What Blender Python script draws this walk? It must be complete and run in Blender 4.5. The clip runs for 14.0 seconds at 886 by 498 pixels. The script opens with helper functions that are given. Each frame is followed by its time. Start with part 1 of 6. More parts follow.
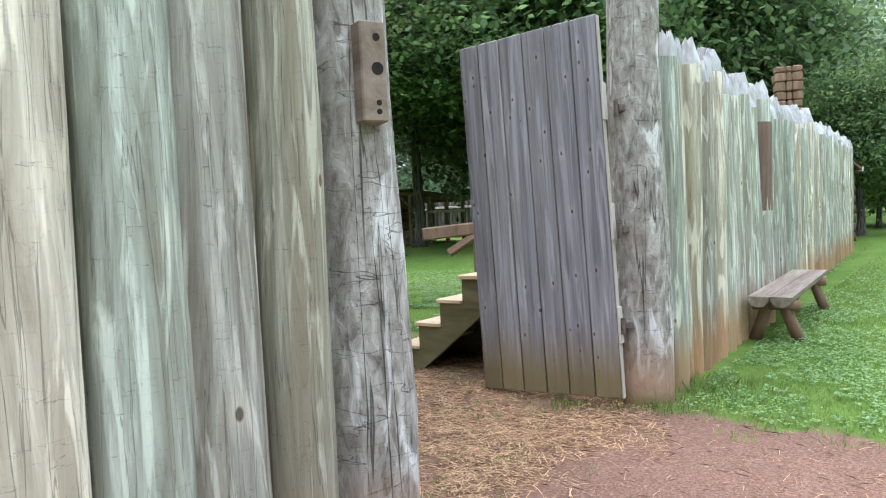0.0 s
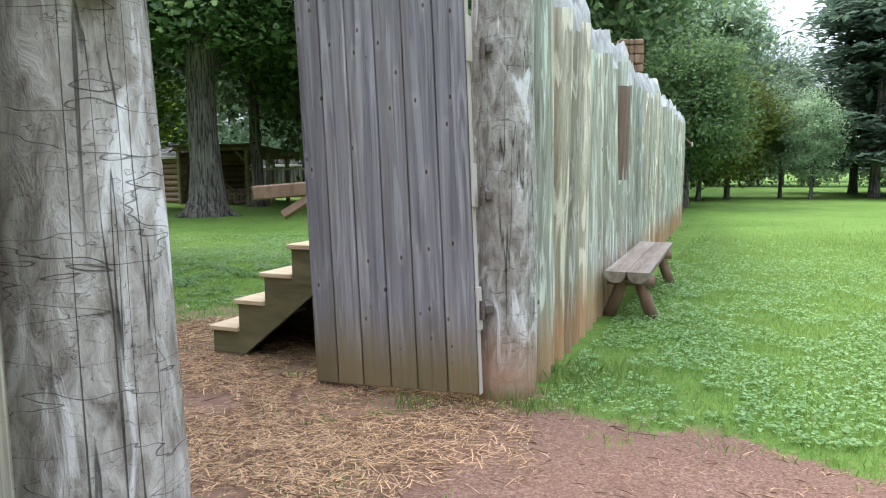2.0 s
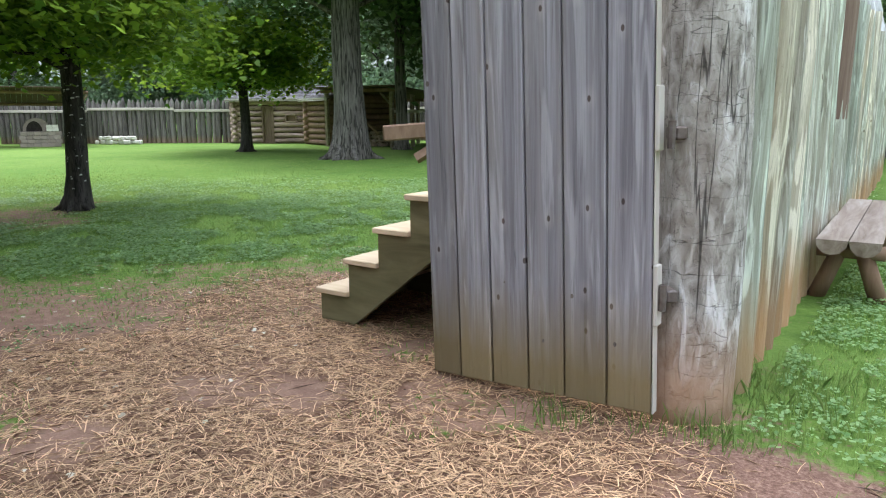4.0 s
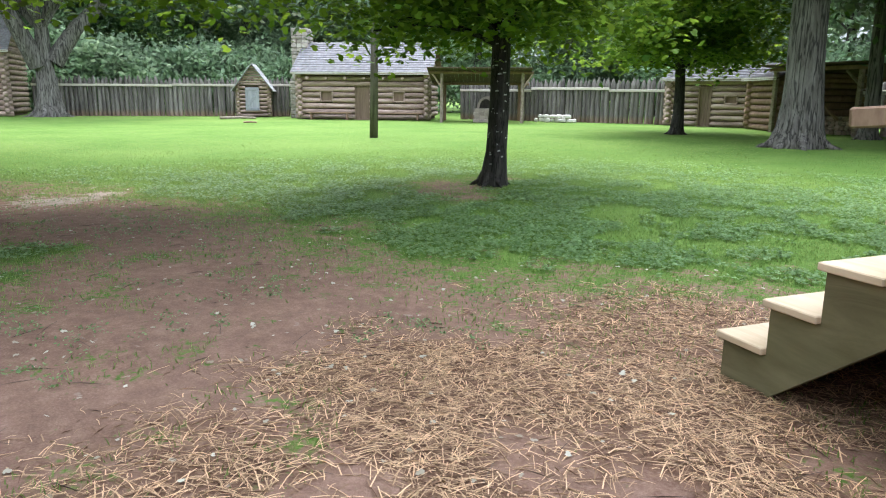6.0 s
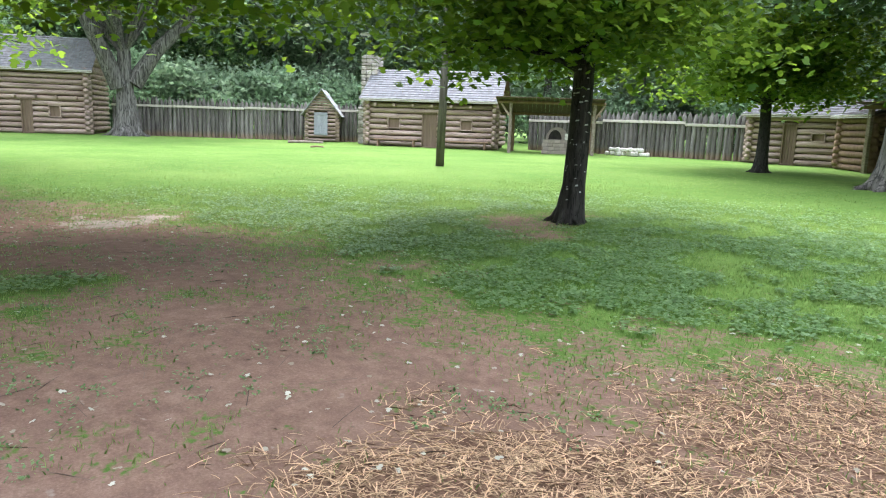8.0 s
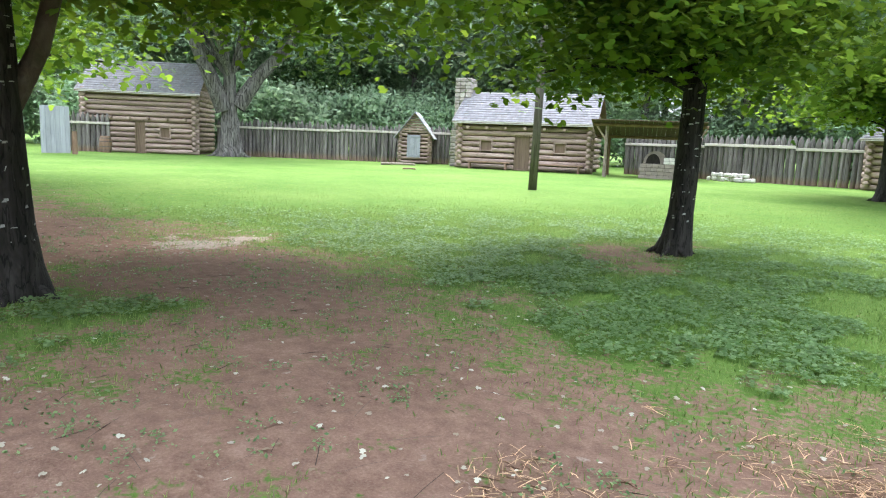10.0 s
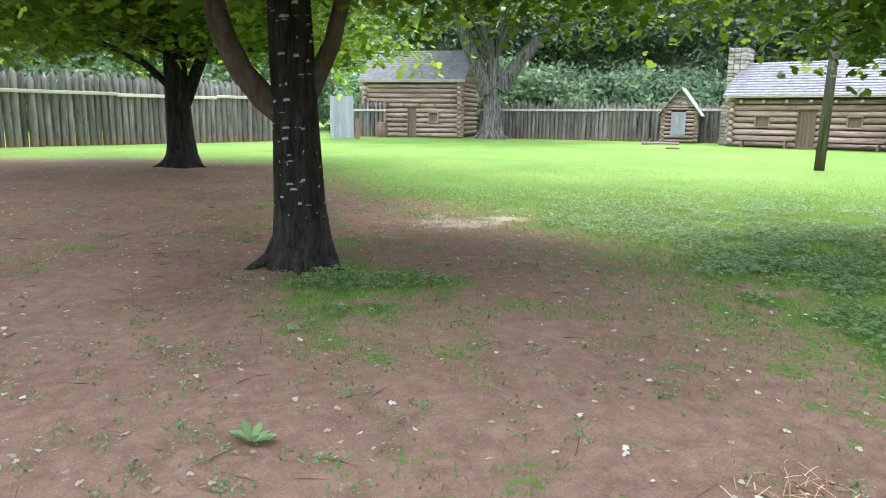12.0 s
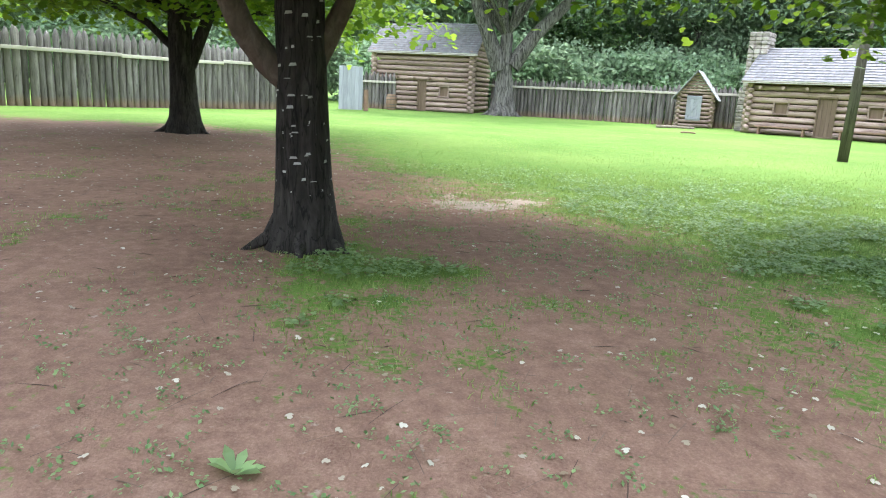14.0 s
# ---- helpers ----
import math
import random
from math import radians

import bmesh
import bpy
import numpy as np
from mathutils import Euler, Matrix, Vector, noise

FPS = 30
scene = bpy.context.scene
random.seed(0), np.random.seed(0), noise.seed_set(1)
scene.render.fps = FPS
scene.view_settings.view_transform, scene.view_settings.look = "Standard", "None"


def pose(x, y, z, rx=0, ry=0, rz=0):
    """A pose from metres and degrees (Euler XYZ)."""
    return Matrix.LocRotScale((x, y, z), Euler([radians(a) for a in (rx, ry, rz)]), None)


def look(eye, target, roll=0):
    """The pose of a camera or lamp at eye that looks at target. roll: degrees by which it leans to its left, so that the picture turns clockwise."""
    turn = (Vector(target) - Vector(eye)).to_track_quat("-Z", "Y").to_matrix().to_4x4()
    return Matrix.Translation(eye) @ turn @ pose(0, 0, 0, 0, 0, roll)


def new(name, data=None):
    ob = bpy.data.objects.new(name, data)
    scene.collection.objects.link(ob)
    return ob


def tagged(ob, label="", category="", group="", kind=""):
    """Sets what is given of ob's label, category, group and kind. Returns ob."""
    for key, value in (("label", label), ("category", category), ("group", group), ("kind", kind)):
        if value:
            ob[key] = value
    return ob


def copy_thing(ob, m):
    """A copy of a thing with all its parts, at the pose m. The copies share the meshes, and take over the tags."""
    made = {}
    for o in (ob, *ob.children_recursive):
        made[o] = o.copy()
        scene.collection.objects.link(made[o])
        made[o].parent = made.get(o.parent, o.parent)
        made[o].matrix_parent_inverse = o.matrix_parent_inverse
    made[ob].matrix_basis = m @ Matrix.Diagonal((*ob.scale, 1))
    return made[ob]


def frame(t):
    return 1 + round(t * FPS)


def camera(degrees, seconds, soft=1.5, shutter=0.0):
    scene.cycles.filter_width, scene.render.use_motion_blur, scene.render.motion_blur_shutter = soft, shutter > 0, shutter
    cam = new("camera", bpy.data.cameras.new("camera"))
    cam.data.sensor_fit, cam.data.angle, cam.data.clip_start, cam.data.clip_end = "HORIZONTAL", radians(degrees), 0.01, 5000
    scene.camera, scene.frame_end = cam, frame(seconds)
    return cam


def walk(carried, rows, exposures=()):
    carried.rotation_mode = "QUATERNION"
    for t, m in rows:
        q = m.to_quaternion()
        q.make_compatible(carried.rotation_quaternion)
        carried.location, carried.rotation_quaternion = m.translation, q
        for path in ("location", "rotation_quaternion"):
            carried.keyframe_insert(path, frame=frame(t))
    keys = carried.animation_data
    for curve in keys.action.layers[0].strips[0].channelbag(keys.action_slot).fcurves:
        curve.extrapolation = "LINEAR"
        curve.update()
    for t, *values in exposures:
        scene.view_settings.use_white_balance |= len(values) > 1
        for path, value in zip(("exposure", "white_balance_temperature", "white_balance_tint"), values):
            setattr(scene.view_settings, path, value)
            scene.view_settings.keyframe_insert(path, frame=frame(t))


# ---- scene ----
cam = camera(64.3, 14.0, soft=1.1)
PATH = [
    (0, (0.177, 0.68, 1.449), (-0.408, 2.59, 1.345), -2.7),
    (0.5, (0.118, 0.867, 1.434), (-0.323, 2.814, 1.307), -2.1),
    (1, (0.172, 1.086, 1.433), (-0.193, 3.047, 1.277), -1.4),
    (1.5, (0.128, 1.367, 1.421), (-0.123, 3.342, 1.23), -0.9),
    (2, (0.01, 1.613, 1.423), (-0.143, 3.595, 1.199), -0.4),
    (2.2, (0.0, 1.715, 1.413), (-0.132, 3.696, 1.179), -0.3),
    (4.3, (-0.194, 2.912, 1.344), (-0.866, 4.753, 0.946), -0.2),
    (4.5, (-0.221, 3.023, 1.354), (-0.979, 4.828, 0.943), -0.2),
    (5, (-0.363, 3.305, 1.326), (-1.314, 5.006, 0.875), -0.8),
    (5.5, (-0.516, 3.541, 1.322), (-1.689, 5.099, 0.875), -1.0),
    (6, (-0.646, 3.847, 1.295), (-2.142, 5.104, 0.869), 0.5),
    (6.5, (-0.75, 4.06, 1.278), (-2.363, 5.174, 0.882), 2.1),
    (7, (-0.931, 4.131, 1.261), (-2.543, 5.253, 0.885), 2.2),
    (7.2, (-1.02, 4.149, 1.266), (-2.63, 5.274, 0.89), 2.2),
    (9.3, (-1.705, 4.466, 1.26), (-3.329, 5.598, 0.979), 2.0),
    (9.5, (-1.73, 4.461, 1.257), (-3.362, 5.585, 0.982), 2.2),
    (10, (-1.757, 4.496, 1.261), (-3.509, 5.414, 0.963), 2.3),
    (10.5, (-1.789, 4.489, 1.256), (-3.656, 5.125, 0.923), 1.9),
    (11, (-1.793, 4.523, 1.254), (-3.707, 4.982, 0.899), 1.4),
    (11.5, (-1.79, 4.544, 1.248), (-3.728, 4.878, 0.888), 1.1),
    (12, (-1.878, 4.482, 1.25), (-3.829, 4.721, 0.881), 0.7),
    (12.5, (-2.03, 4.372, 1.262), (-3.986, 4.542, 0.882), 0.3),
    (13, (-2.093, 4.353, 1.241), (-4.03, 4.597, 0.804), 0.3),
    (13.5, (-2.208, 4.389, 1.234), (-4.13, 4.7, 0.775), 1.7),
    (14, (-2.387, 4.452, 1.233), (-4.325, 4.682, 0.796), 2.9),
]
walk(cam, [(t, look(eye, target, roll)) for t, eye, target, roll in PATH], exposures=[(0.0, 1.27), (2.2, 1.15), (4.3, 1.3), (6.0, 1.5), (9.5, 1.72), (12.0, 1.8), (14.0, 1.9)])

CLOUD = 1.0

# ---- light: a thinly clouded sky and a wide soft sun ----
world = bpy.data.worlds.new("sky")
scene.world = world
world.use_nodes = True
wt = world.node_tree
wt.nodes.clear()
w_out = wt.nodes.new("ShaderNodeOutputWorld")
w_bg = wt.nodes.new("ShaderNodeBackground")
w_sky = wt.nodes.new("ShaderNodeTexSky")
w_sky.sky_type = "NISHITA"
w_sky.sun_disc = False
SUN_EL, SUN_AZ = radians(62), radians(-60)
w_sky.sun_elevation = SUN_EL
w_sky.sun_rotation = SUN_AZ
w_co = wt.nodes.new("ShaderNodeTexCoord")
w_noise = wt.nodes.new("ShaderNodeTexNoise")
w_noise.inputs["Scale"].default_value = 3.0
w_noise.inputs["Detail"].default_value = 6.0
w_ramp = wt.nodes.new("ShaderNodeValToRGB")
w_ramp.color_ramp.elements[0].position, w_ramp.color_ramp.elements[0].color = 0.35, (7.4, 8.35, 10.5, 1)
w_ramp.color_ramp.elements[1].position, w_ramp.color_ramp.elements[1].color = 0.65, (9.4, 10.0, 11.4, 1)
w_mix = wt.nodes.new("ShaderNodeMixRGB")
w_mix.inputs[0].default_value = 0.85
wt.links.new(w_co.outputs["Generated"], w_noise.inputs["Vector"])
wt.links.new(w_noise.outputs["Fac"], w_ramp.inputs[0])
wt.links.new(w_sky.outputs[0], w_mix.inputs[1])
wt.links.new(w_ramp.outputs[0], w_mix.inputs[2])
# an overcast sky is brighter overhead than at the horizon
w_sep = wt.nodes.new("ShaderNodeSeparateXYZ")
w_el = wt.nodes.new("ShaderNodeMapRange")
w_el.inputs[1].default_value, w_el.inputs[2].default_value, w_el.inputs[3].default_value, w_el.inputs[4].default_value = 0.0, 0.9, 0.2, 1.68
w_mul = wt.nodes.new("ShaderNodeMixRGB")
w_mul.blend_type, w_mul.inputs[0].default_value = "MULTIPLY", 1.0
wt.links.new(w_co.outputs["Generated"], w_sep.inputs[0])
wt.links.new(w_sep.outputs["Z"], w_el.inputs[0])
wt.links.new(w_mix.outputs[0], w_mul.inputs[1])
wt.links.new(w_el.outputs[0], w_mul.inputs[2])
wt.links.new(w_mul.outputs[0], w_bg.inputs[0])
w_bg.inputs[1].default_value = 0.13 * CLOUD
wt.links.new(w_bg.outputs[0], w_out.inputs[0])

sun = new("sun", bpy.data.lights.new("sun", "SUN"))
sun.data.energy, sun.data.angle, sun.data.color = 1.45, radians(18), (1.0, 0.97, 0.92)
sun_to = Vector((math.sin(SUN_AZ) * math.cos(SUN_EL), math.cos(SUN_AZ) * math.cos(SUN_EL), math.sin(SUN_EL)))
sun.matrix_world = look((0, 0, 60), Vector((0, 0, 60)) - sun_to)


# ---- materials ----
def grainy(name, stops, stretch=(1, 1, 1), scale=6.0, rough=0.85, bump=0.3, blotch=0.35, blotch_colour=(0.2, 0.2, 0.18),
           blotch_scale=1.2, spread=0.25, foot=None, cracks=0.0, crack_scale=8.0, crack_stretch=(1, 1, 0.2), coords="Object", metal=0.0, island=False, flake=None, lines=(), tints=(), knots=None):
    """A rough natural surface: stretched fine grain, larger blotches, a per-piece tone, an optional stain near the foot, optional cracks."""
    m = bpy.data.materials.new(name)
    m.use_nodes = True
    nt = m.node_tree
    n, l = nt.nodes, nt.links
    b = n["Principled BSDF"]
    b.inputs["Roughness"].default_value, b.inputs["Metallic"].default_value = rough, metal
    b.inputs["Specular IOR Level"].default_value = 0.25
    co = n.new("ShaderNodeTexCoord")
    info = n.new("ShaderNodeObjectInfo")
    geo = n.new("ShaderNodeNewGeometry")
    rnd = geo.outputs["Random Per Island"] if island else info.outputs["Random"]
    shift = n.new("ShaderNodeVectorMath")
    shift.operation = "SCALE"
    shift.inputs[0].default_value = (31.7, 17.3, 53.1)
    l.new(rnd, shift.inputs["Scale"])
    add = n.new("ShaderNodeVectorMath")
    l.new(co.outputs[coords], add.inputs[0])
    l.new(shift.outputs[0], add.inputs[1])
    mp = n.new("ShaderNodeMapping")
    mp.inputs["Scale"].default_value = stretch
    l.new(add.outputs[0], mp.inputs[0])
    fine = n.new("ShaderNodeTexNoise")
    fine.inputs["Scale"].default_value, fine.inputs["Detail"].default_value, fine.inputs["Roughness"].default_value = scale, 8, 0.65
    fine.inputs["Distortion"].default_value = 0.6
    l.new(mp.outputs[0], fine.inputs["Vector"])
    ramp = n.new("ShaderNodeValToRGB")
    r = ramp.color_ramp
    lo, hi = 0.3, 0.7
    for i, c in enumerate(stops):
        p = lo + (hi - lo) * i / max(1, len(stops) - 1)
        e = r.elements[i] if i < 2 else r.elements.new(p)
        e.position, e.color = p, (*c, 1)
    for i, c in enumerate(stops):
        p = lo + (hi - lo) * i / max(1, len(stops) - 1)
        r.elements[i].position, r.elements[i].color = p, (*c, 1)
    l.new(fine.outputs["Fac"], ramp.inputs[0])
    big = n.new("ShaderNodeTexNoise")
    big.inputs["Scale"].default_value, big.inputs["Detail"].default_value = blotch_scale, 5
    l.new(mp.outputs[0] if stretch != (1, 1, 1) else add.outputs[0], big.inputs["Vector"])
    br = n.new("ShaderNodeMapRange")
    br.inputs[1].default_value, br.inputs[2].default_value, br.inputs[4].default_value = 0.45, 0.7, blotch
    l.new(big.outputs["Fac"], br.inputs[0])
    mix = n.new("ShaderNodeMixRGB")
    l.new(br.outputs[0], mix.inputs[0])
    l.new(ramp.outputs[0], mix.inputs[1])
    mix.inputs[2].default_value = (*blotch_colour, 1)
    out = mix.outputs[0]
    height = fine.outputs["Fac"]
    if flake:
        colour, amount, fscale, fstretch, edge = flake
        mf = n.new("ShaderNodeMapping")
        mf.inputs["Scale"].default_value = fstretch
        l.new(add.outputs[0], mf.inputs[0])
        fn = n.new("ShaderNodeTexNoise")
        fn.inputs["Scale"].default_value, fn.inputs["Detail"].default_value, fn.inputs["Distortion"].default_value = fscale, 5, 1.2
        l.new(mf.outputs[0], fn.inputs["Vector"])
        fr2 = n.new("ShaderNodeMapRange")
        fr2.inputs[1].default_value, fr2.inputs[2].default_value, fr2.inputs[4].default_value = edge - 0.02, edge + 0.07, amount
        l.new(fn.outputs["Fac"], fr2.inputs[0])
        fx = n.new("ShaderNodeMixRGB")
        l.new(fr2.outputs[0], fx.inputs[0])
        l.new(out, fx.inputs[1])
        fx.inputs[2].default_value = (*colour, 1)
        out = fx.outputs[0]
        fh = n.new("ShaderNodeMath")
        fh.operation = "MULTIPLY_ADD"
        l.new(fr2.outputs[0], fh.inputs[0])
        fh.inputs[1].default_value = 0.35
        l.new(height, fh.inputs[2])
        height = fh.outputs[0]
    for lscale, lstretch, width, depth in lines:
        ml = n.new("ShaderNodeMapping")
        ml.inputs["Scale"].default_value = lstretch
        l.new(add.outputs[0], ml.inputs[0])
        ln = n.new("ShaderNodeTexNoise")
        ln.inputs["Scale"].default_value, ln.inputs["Detail"].default_value = lscale, 3
        l.new(ml.outputs[0], ln.inputs["Vector"])
        ds = n.new("ShaderNodeMath")
        ds.operation = "SUBTRACT"
        l.new(ln.outputs["Fac"], ds.inputs[0])
        ds.inputs[1].default_value = 0.5
        ab = n.new("ShaderNodeMath")
        ab.operation = "ABSOLUTE"
        l.new(ds.outputs[0], ab.inputs[0])
        lr = n.new("ShaderNodeMapRange")
        lr.inputs[1].default_value, lr.inputs[2].default_value = width * 0.3, width
        lr.inputs[3].default_value, lr.inputs[4].default_value = 1.0 - depth, 1.0
        l.new(ab.outputs[0], lr.inputs[0])
        lm = n.new("ShaderNodeMixRGB")
        lm.blend_type, lm.inputs[0].default_value = "MULTIPLY", 1.0
        l.new(out, lm.inputs[1])
        l.new(lr.outputs[0], lm.inputs[2])
        out = lm.outputs[0]
        lh = n.new("ShaderNodeMath")
        lh.operation = "MULTIPLY"
        l.new(height, lh.inputs[0])
        l.new(lr.outputs[0], lh.inputs[1])
        height = lh.outputs[0]
    if knots:
        kscale, kstretch, kr, flat_ = knots
        mk = n.new("ShaderNodeMapping")
        mk.inputs["Scale"].default_value = kstretch
        l.new(add.outputs[0], mk.inputs[0])
        kv = n.new("ShaderNodeTexVoronoi")
        kv.inputs["Scale"].default_value = kscale
        if flat_:
            ks, kc = n.new("ShaderNodeSeparateXYZ"), n.new("ShaderNodeCombineXYZ")
            l.new(mk.outputs[0], ks.inputs[0])
            l.new(ks.outputs["X"], kc.inputs["X"])
            l.new(ks.outputs["Z"], kc.inputs["Y"])
            kv.voronoi_dimensions = "2D"
            l.new(kc.outputs[0], kv.inputs["Vector"])
        else:
            l.new(mk.outputs[0], kv.inputs["Vector"])
        for r0, r1, tint in ((kr * 1.2, kr * 4.5, (1.22, 1.2, 1.16)), (kr * 0.75, kr * 1.15, (0.30, 0.25, 0.22))):
            kr_ = n.new("ShaderNodeMapRange")
            kr_.inputs[1].default_value, kr_.inputs[2].default_value, kr_.inputs[3].default_value, kr_.inputs[4].default_value = r0, r1, 1.0, 0.0
            l.new(kv.outputs["Distance"], kr_.inputs[0])
            km = n.new("ShaderNodeMixRGB")
            km.blend_type = "MULTIPLY"
            l.new(kr_.outputs[0], km.inputs[0])
            l.new(out, km.inputs[1])
            km.inputs[2].default_value = (*tint, 1)
            out = km.outputs[0]
    if cracks:
        mc = n.new("ShaderNodeMapping")
        mc.inputs["Scale"].default_value = crack_stretch
        warp = n.new("ShaderNodeTexNoise")
        warp.inputs["Scale"].default_value, warp.inputs["Detail"].default_value = 5.0, 4
        l.new(add.outputs[0], warp.inputs["Vector"])
        wsc = n.new("ShaderNodeVectorMath")
        wsc.operation = "SCALE"
        wsc.inputs["Scale"].default_value = 0.22
        l.new(warp.outputs["Color"], wsc.inputs[0])
        wad = n.new("ShaderNodeVectorMath")
        l.new(add.outputs[0], wad.inputs[0])
        l.new(wsc.outputs[0], wad.inputs[1])
        l.new(wad.outputs[0], mc.inputs[0])
        v = n.new("ShaderNodeTexVoronoi")
        v.feature = "DISTANCE_TO_EDGE"
        v.inputs["Scale"].default_value = crack_scale
        l.new(mc.outputs[0], v.inputs["Vector"])
        vr = n.new("ShaderNodeMapRange")
        vr.inputs[1].default_value, vr.inputs[2].default_value = 0.0, 0.035
        vr.inputs[3].default_value, vr.inputs[4].default_value = 1.0 - cracks, 1.0
        l.new(v.outputs["Distance"], vr.inputs[0])
        mul = n.new("ShaderNodeMixRGB")
        mul.blend_type, mul.inputs[0].default_value = "MULTIPLY", 1.0
        l.new(out, mul.inputs[1])
        l.new(vr.outputs[0], mul.inputs[2])
        out = mul.outputs[0]
        hm = n.new("ShaderNodeMath")
        hm.operation = "MULTIPLY"
        l.new(fine.outputs["Fac"], hm.inputs[0])
        l.new(vr.outputs[0], hm.inputs[1])
        height = hm.outputs[0]
    if foot:
        colour, top, amount = foot
        sep = n.new("ShaderNodeSeparateXYZ")
        l.new(co.outputs["Object"], sep.inputs[0])
        fr = n.new("ShaderNodeMapRange")
        fr.inputs[1].default_value, fr.inputs[2].default_value = top, 0.35 * top
        fr.inputs[3].default_value, fr.inputs[4].default_value = 0, amount
        wob = n.new("ShaderNodeMath")
        wob.operation = "MULTIPLY_ADD"
        l.new(big.outputs["Fac"], wob.inputs[0])
        wob.inputs[1].default_value = -0.5 * top
        l.new(sep.outputs["Z"], wob.inputs[2])
        shift2 = n.new("ShaderNodeMath")
        shift2.inputs[1].default_value = 0.25 * top
        l.new(wob.outputs[0], shift2.inputs[0])
        l.new(shift2.outputs[0], fr.inputs[0])
        fm = n.new("ShaderNodeMixRGB")
        l.new(fr.outputs[0], fm.inputs[0])
        l.new(out, fm.inputs[1])
        fm.inputs[2].default_value = (*colour, 1)
        out = fm.outputs[0]
    tone = n.new("ShaderNodeMapRange")
    tone.inputs[3].default_value, tone.inputs[4].default_value = 1 - spread, 1 + spread
    l.new(rnd, tone.inputs[0])
    hsv = n.new("ShaderNodeHueSaturation")
    l.new(tone.outputs[0], hsv.inputs["Value"])
    l.new(out, hsv.inputs["Color"])
    out = hsv.outputs[0]
    if tints:
        tr = n.new("ShaderNodeValToRGB")
        tr.color_ramp.interpolation = "CONSTANT"
        for i, c in enumerate(tints):
            e = tr.color_ramp.elements[i] if i < 2 else tr.color_ramp.elements.new(i / len(tints))
            e.position, e.color = i / len(tints), (*c, 1)
        tw = n.new("ShaderNodeMath")
        tw.operation = "MULTIPLY"
        tw.inputs[1].default_value = 7.31
        tf = n.new("ShaderNodeMath")
        tf.operation = "FRACT"
        l.new(rnd, tw.inputs[0])
        l.new(tw.outputs[0], tf.inputs[0])
        l.new(tf.outputs[0], tr.inputs[0])
        tm = n.new("ShaderNodeMixRGB")
        tm.blend_type, tm.inputs[0].default_value = "MULTIPLY", 1.0
        l.new(out, tm.inputs[1])
        l.new(tr.outputs[0], tm.inputs[2])
        out = tm.outputs[0]
    l.new(out, b.inputs["Base Color"])
    bp = n.new("ShaderNodeBump")
    bp.inputs["Strength"].default_value, bp.inputs["Distance"].default_value = bump, 0.02
    l.new(height, bp.inputs["Height"])
    l.new(bp.outputs[0], b.inputs["Normal"])
    return m


def leafy(name, dark, light, translucent=0.35, rough=0.45, hue=0.0, vein=True):
    """Leaves: tone by leaf and by plant, and light that passes through them."""
    m = bpy.data.materials.new(name)
    m.use_nodes = True
    n, l = m.node_tree.nodes, m.node_tree.links
    b, out = n["Principled BSDF"], n["Material Output"]
    geo = n.new("ShaderNodeNewGeometry")
    info = n.new("ShaderNodeObjectInfo")
    ramp = n.new("ShaderNodeValToRGB")
    ramp.color_ramp.elements[0].color, ramp.color_ramp.elements[1].color = (*dark, 1), (*light, 1)
    l.new(geo.outputs["Random Per Island"], ramp.inputs[0])
    tone = n.new("ShaderNodeMapRange")
    tone.inputs[3].default_value, tone.inputs[4].default_value = 0.75, 1.25
    l.new(info.outputs["Random"], tone.inputs[0])
    hsv = n.new("ShaderNodeHueSaturation")
    hsv.inputs["Hue"].default_value = 0.5 + hue
    l.new(tone.outputs[0], hsv.inputs["Value"])
    l.new(ramp.outputs[0], hsv.inputs["Color"])
    l.new(hsv.outputs[0], b.inputs["Base Color"])
    b.inputs["Roughness"].default_value = rough
    b.inputs["Specular IOR Level"].default_value = 0.25
    tr = n.new("ShaderNodeBsdfTranslucent")
    warm = n.new("ShaderNodeHueSaturation")
    warm.inputs["Hue"].default_value, warm.inputs["Value"].default_value = 0.47, 1.7
    l.new(hsv.outputs[0], warm.inputs["Color"])
    l.new(warm.outputs[0], tr.inputs[0])
    ms = n.new("ShaderNodeMixShader")
    ms.inputs[0].default_value = translucent
    l.new(b.outputs[0], ms.inputs[1])
    l.new(tr.outputs[0], ms.inputs[2])
    l.new(ms.outputs[0], out.inputs[0])
    return m


def post_material(name, tints):
    return grainy(name, [(0.20, 0.18, 0.15), (0.34, 0.33, 0.295), (0.48, 0.48, 0.445), (0.76, 0.75, 0.71)], (1, 1, 0.07), 17, 0.8, 0.75, 0.7,
                  (0.31, 0.26, 0.20), 6.0, 0.16, foot=((0.42, 0.23, 0.11), 0.6, 0.8), flake=((0.90, 0.895, 0.85), 0.6, 15, (1, 1, 0.11), 0.555),
                  lines=((5, (5, 5, 0.14), 0.008, 0.35), (3.0, (1.5, 1.5, 7.0), 0.0025, 0.3)), knots=(4.5, (1, 1, 0.6), 0.06, False), tints=tints)


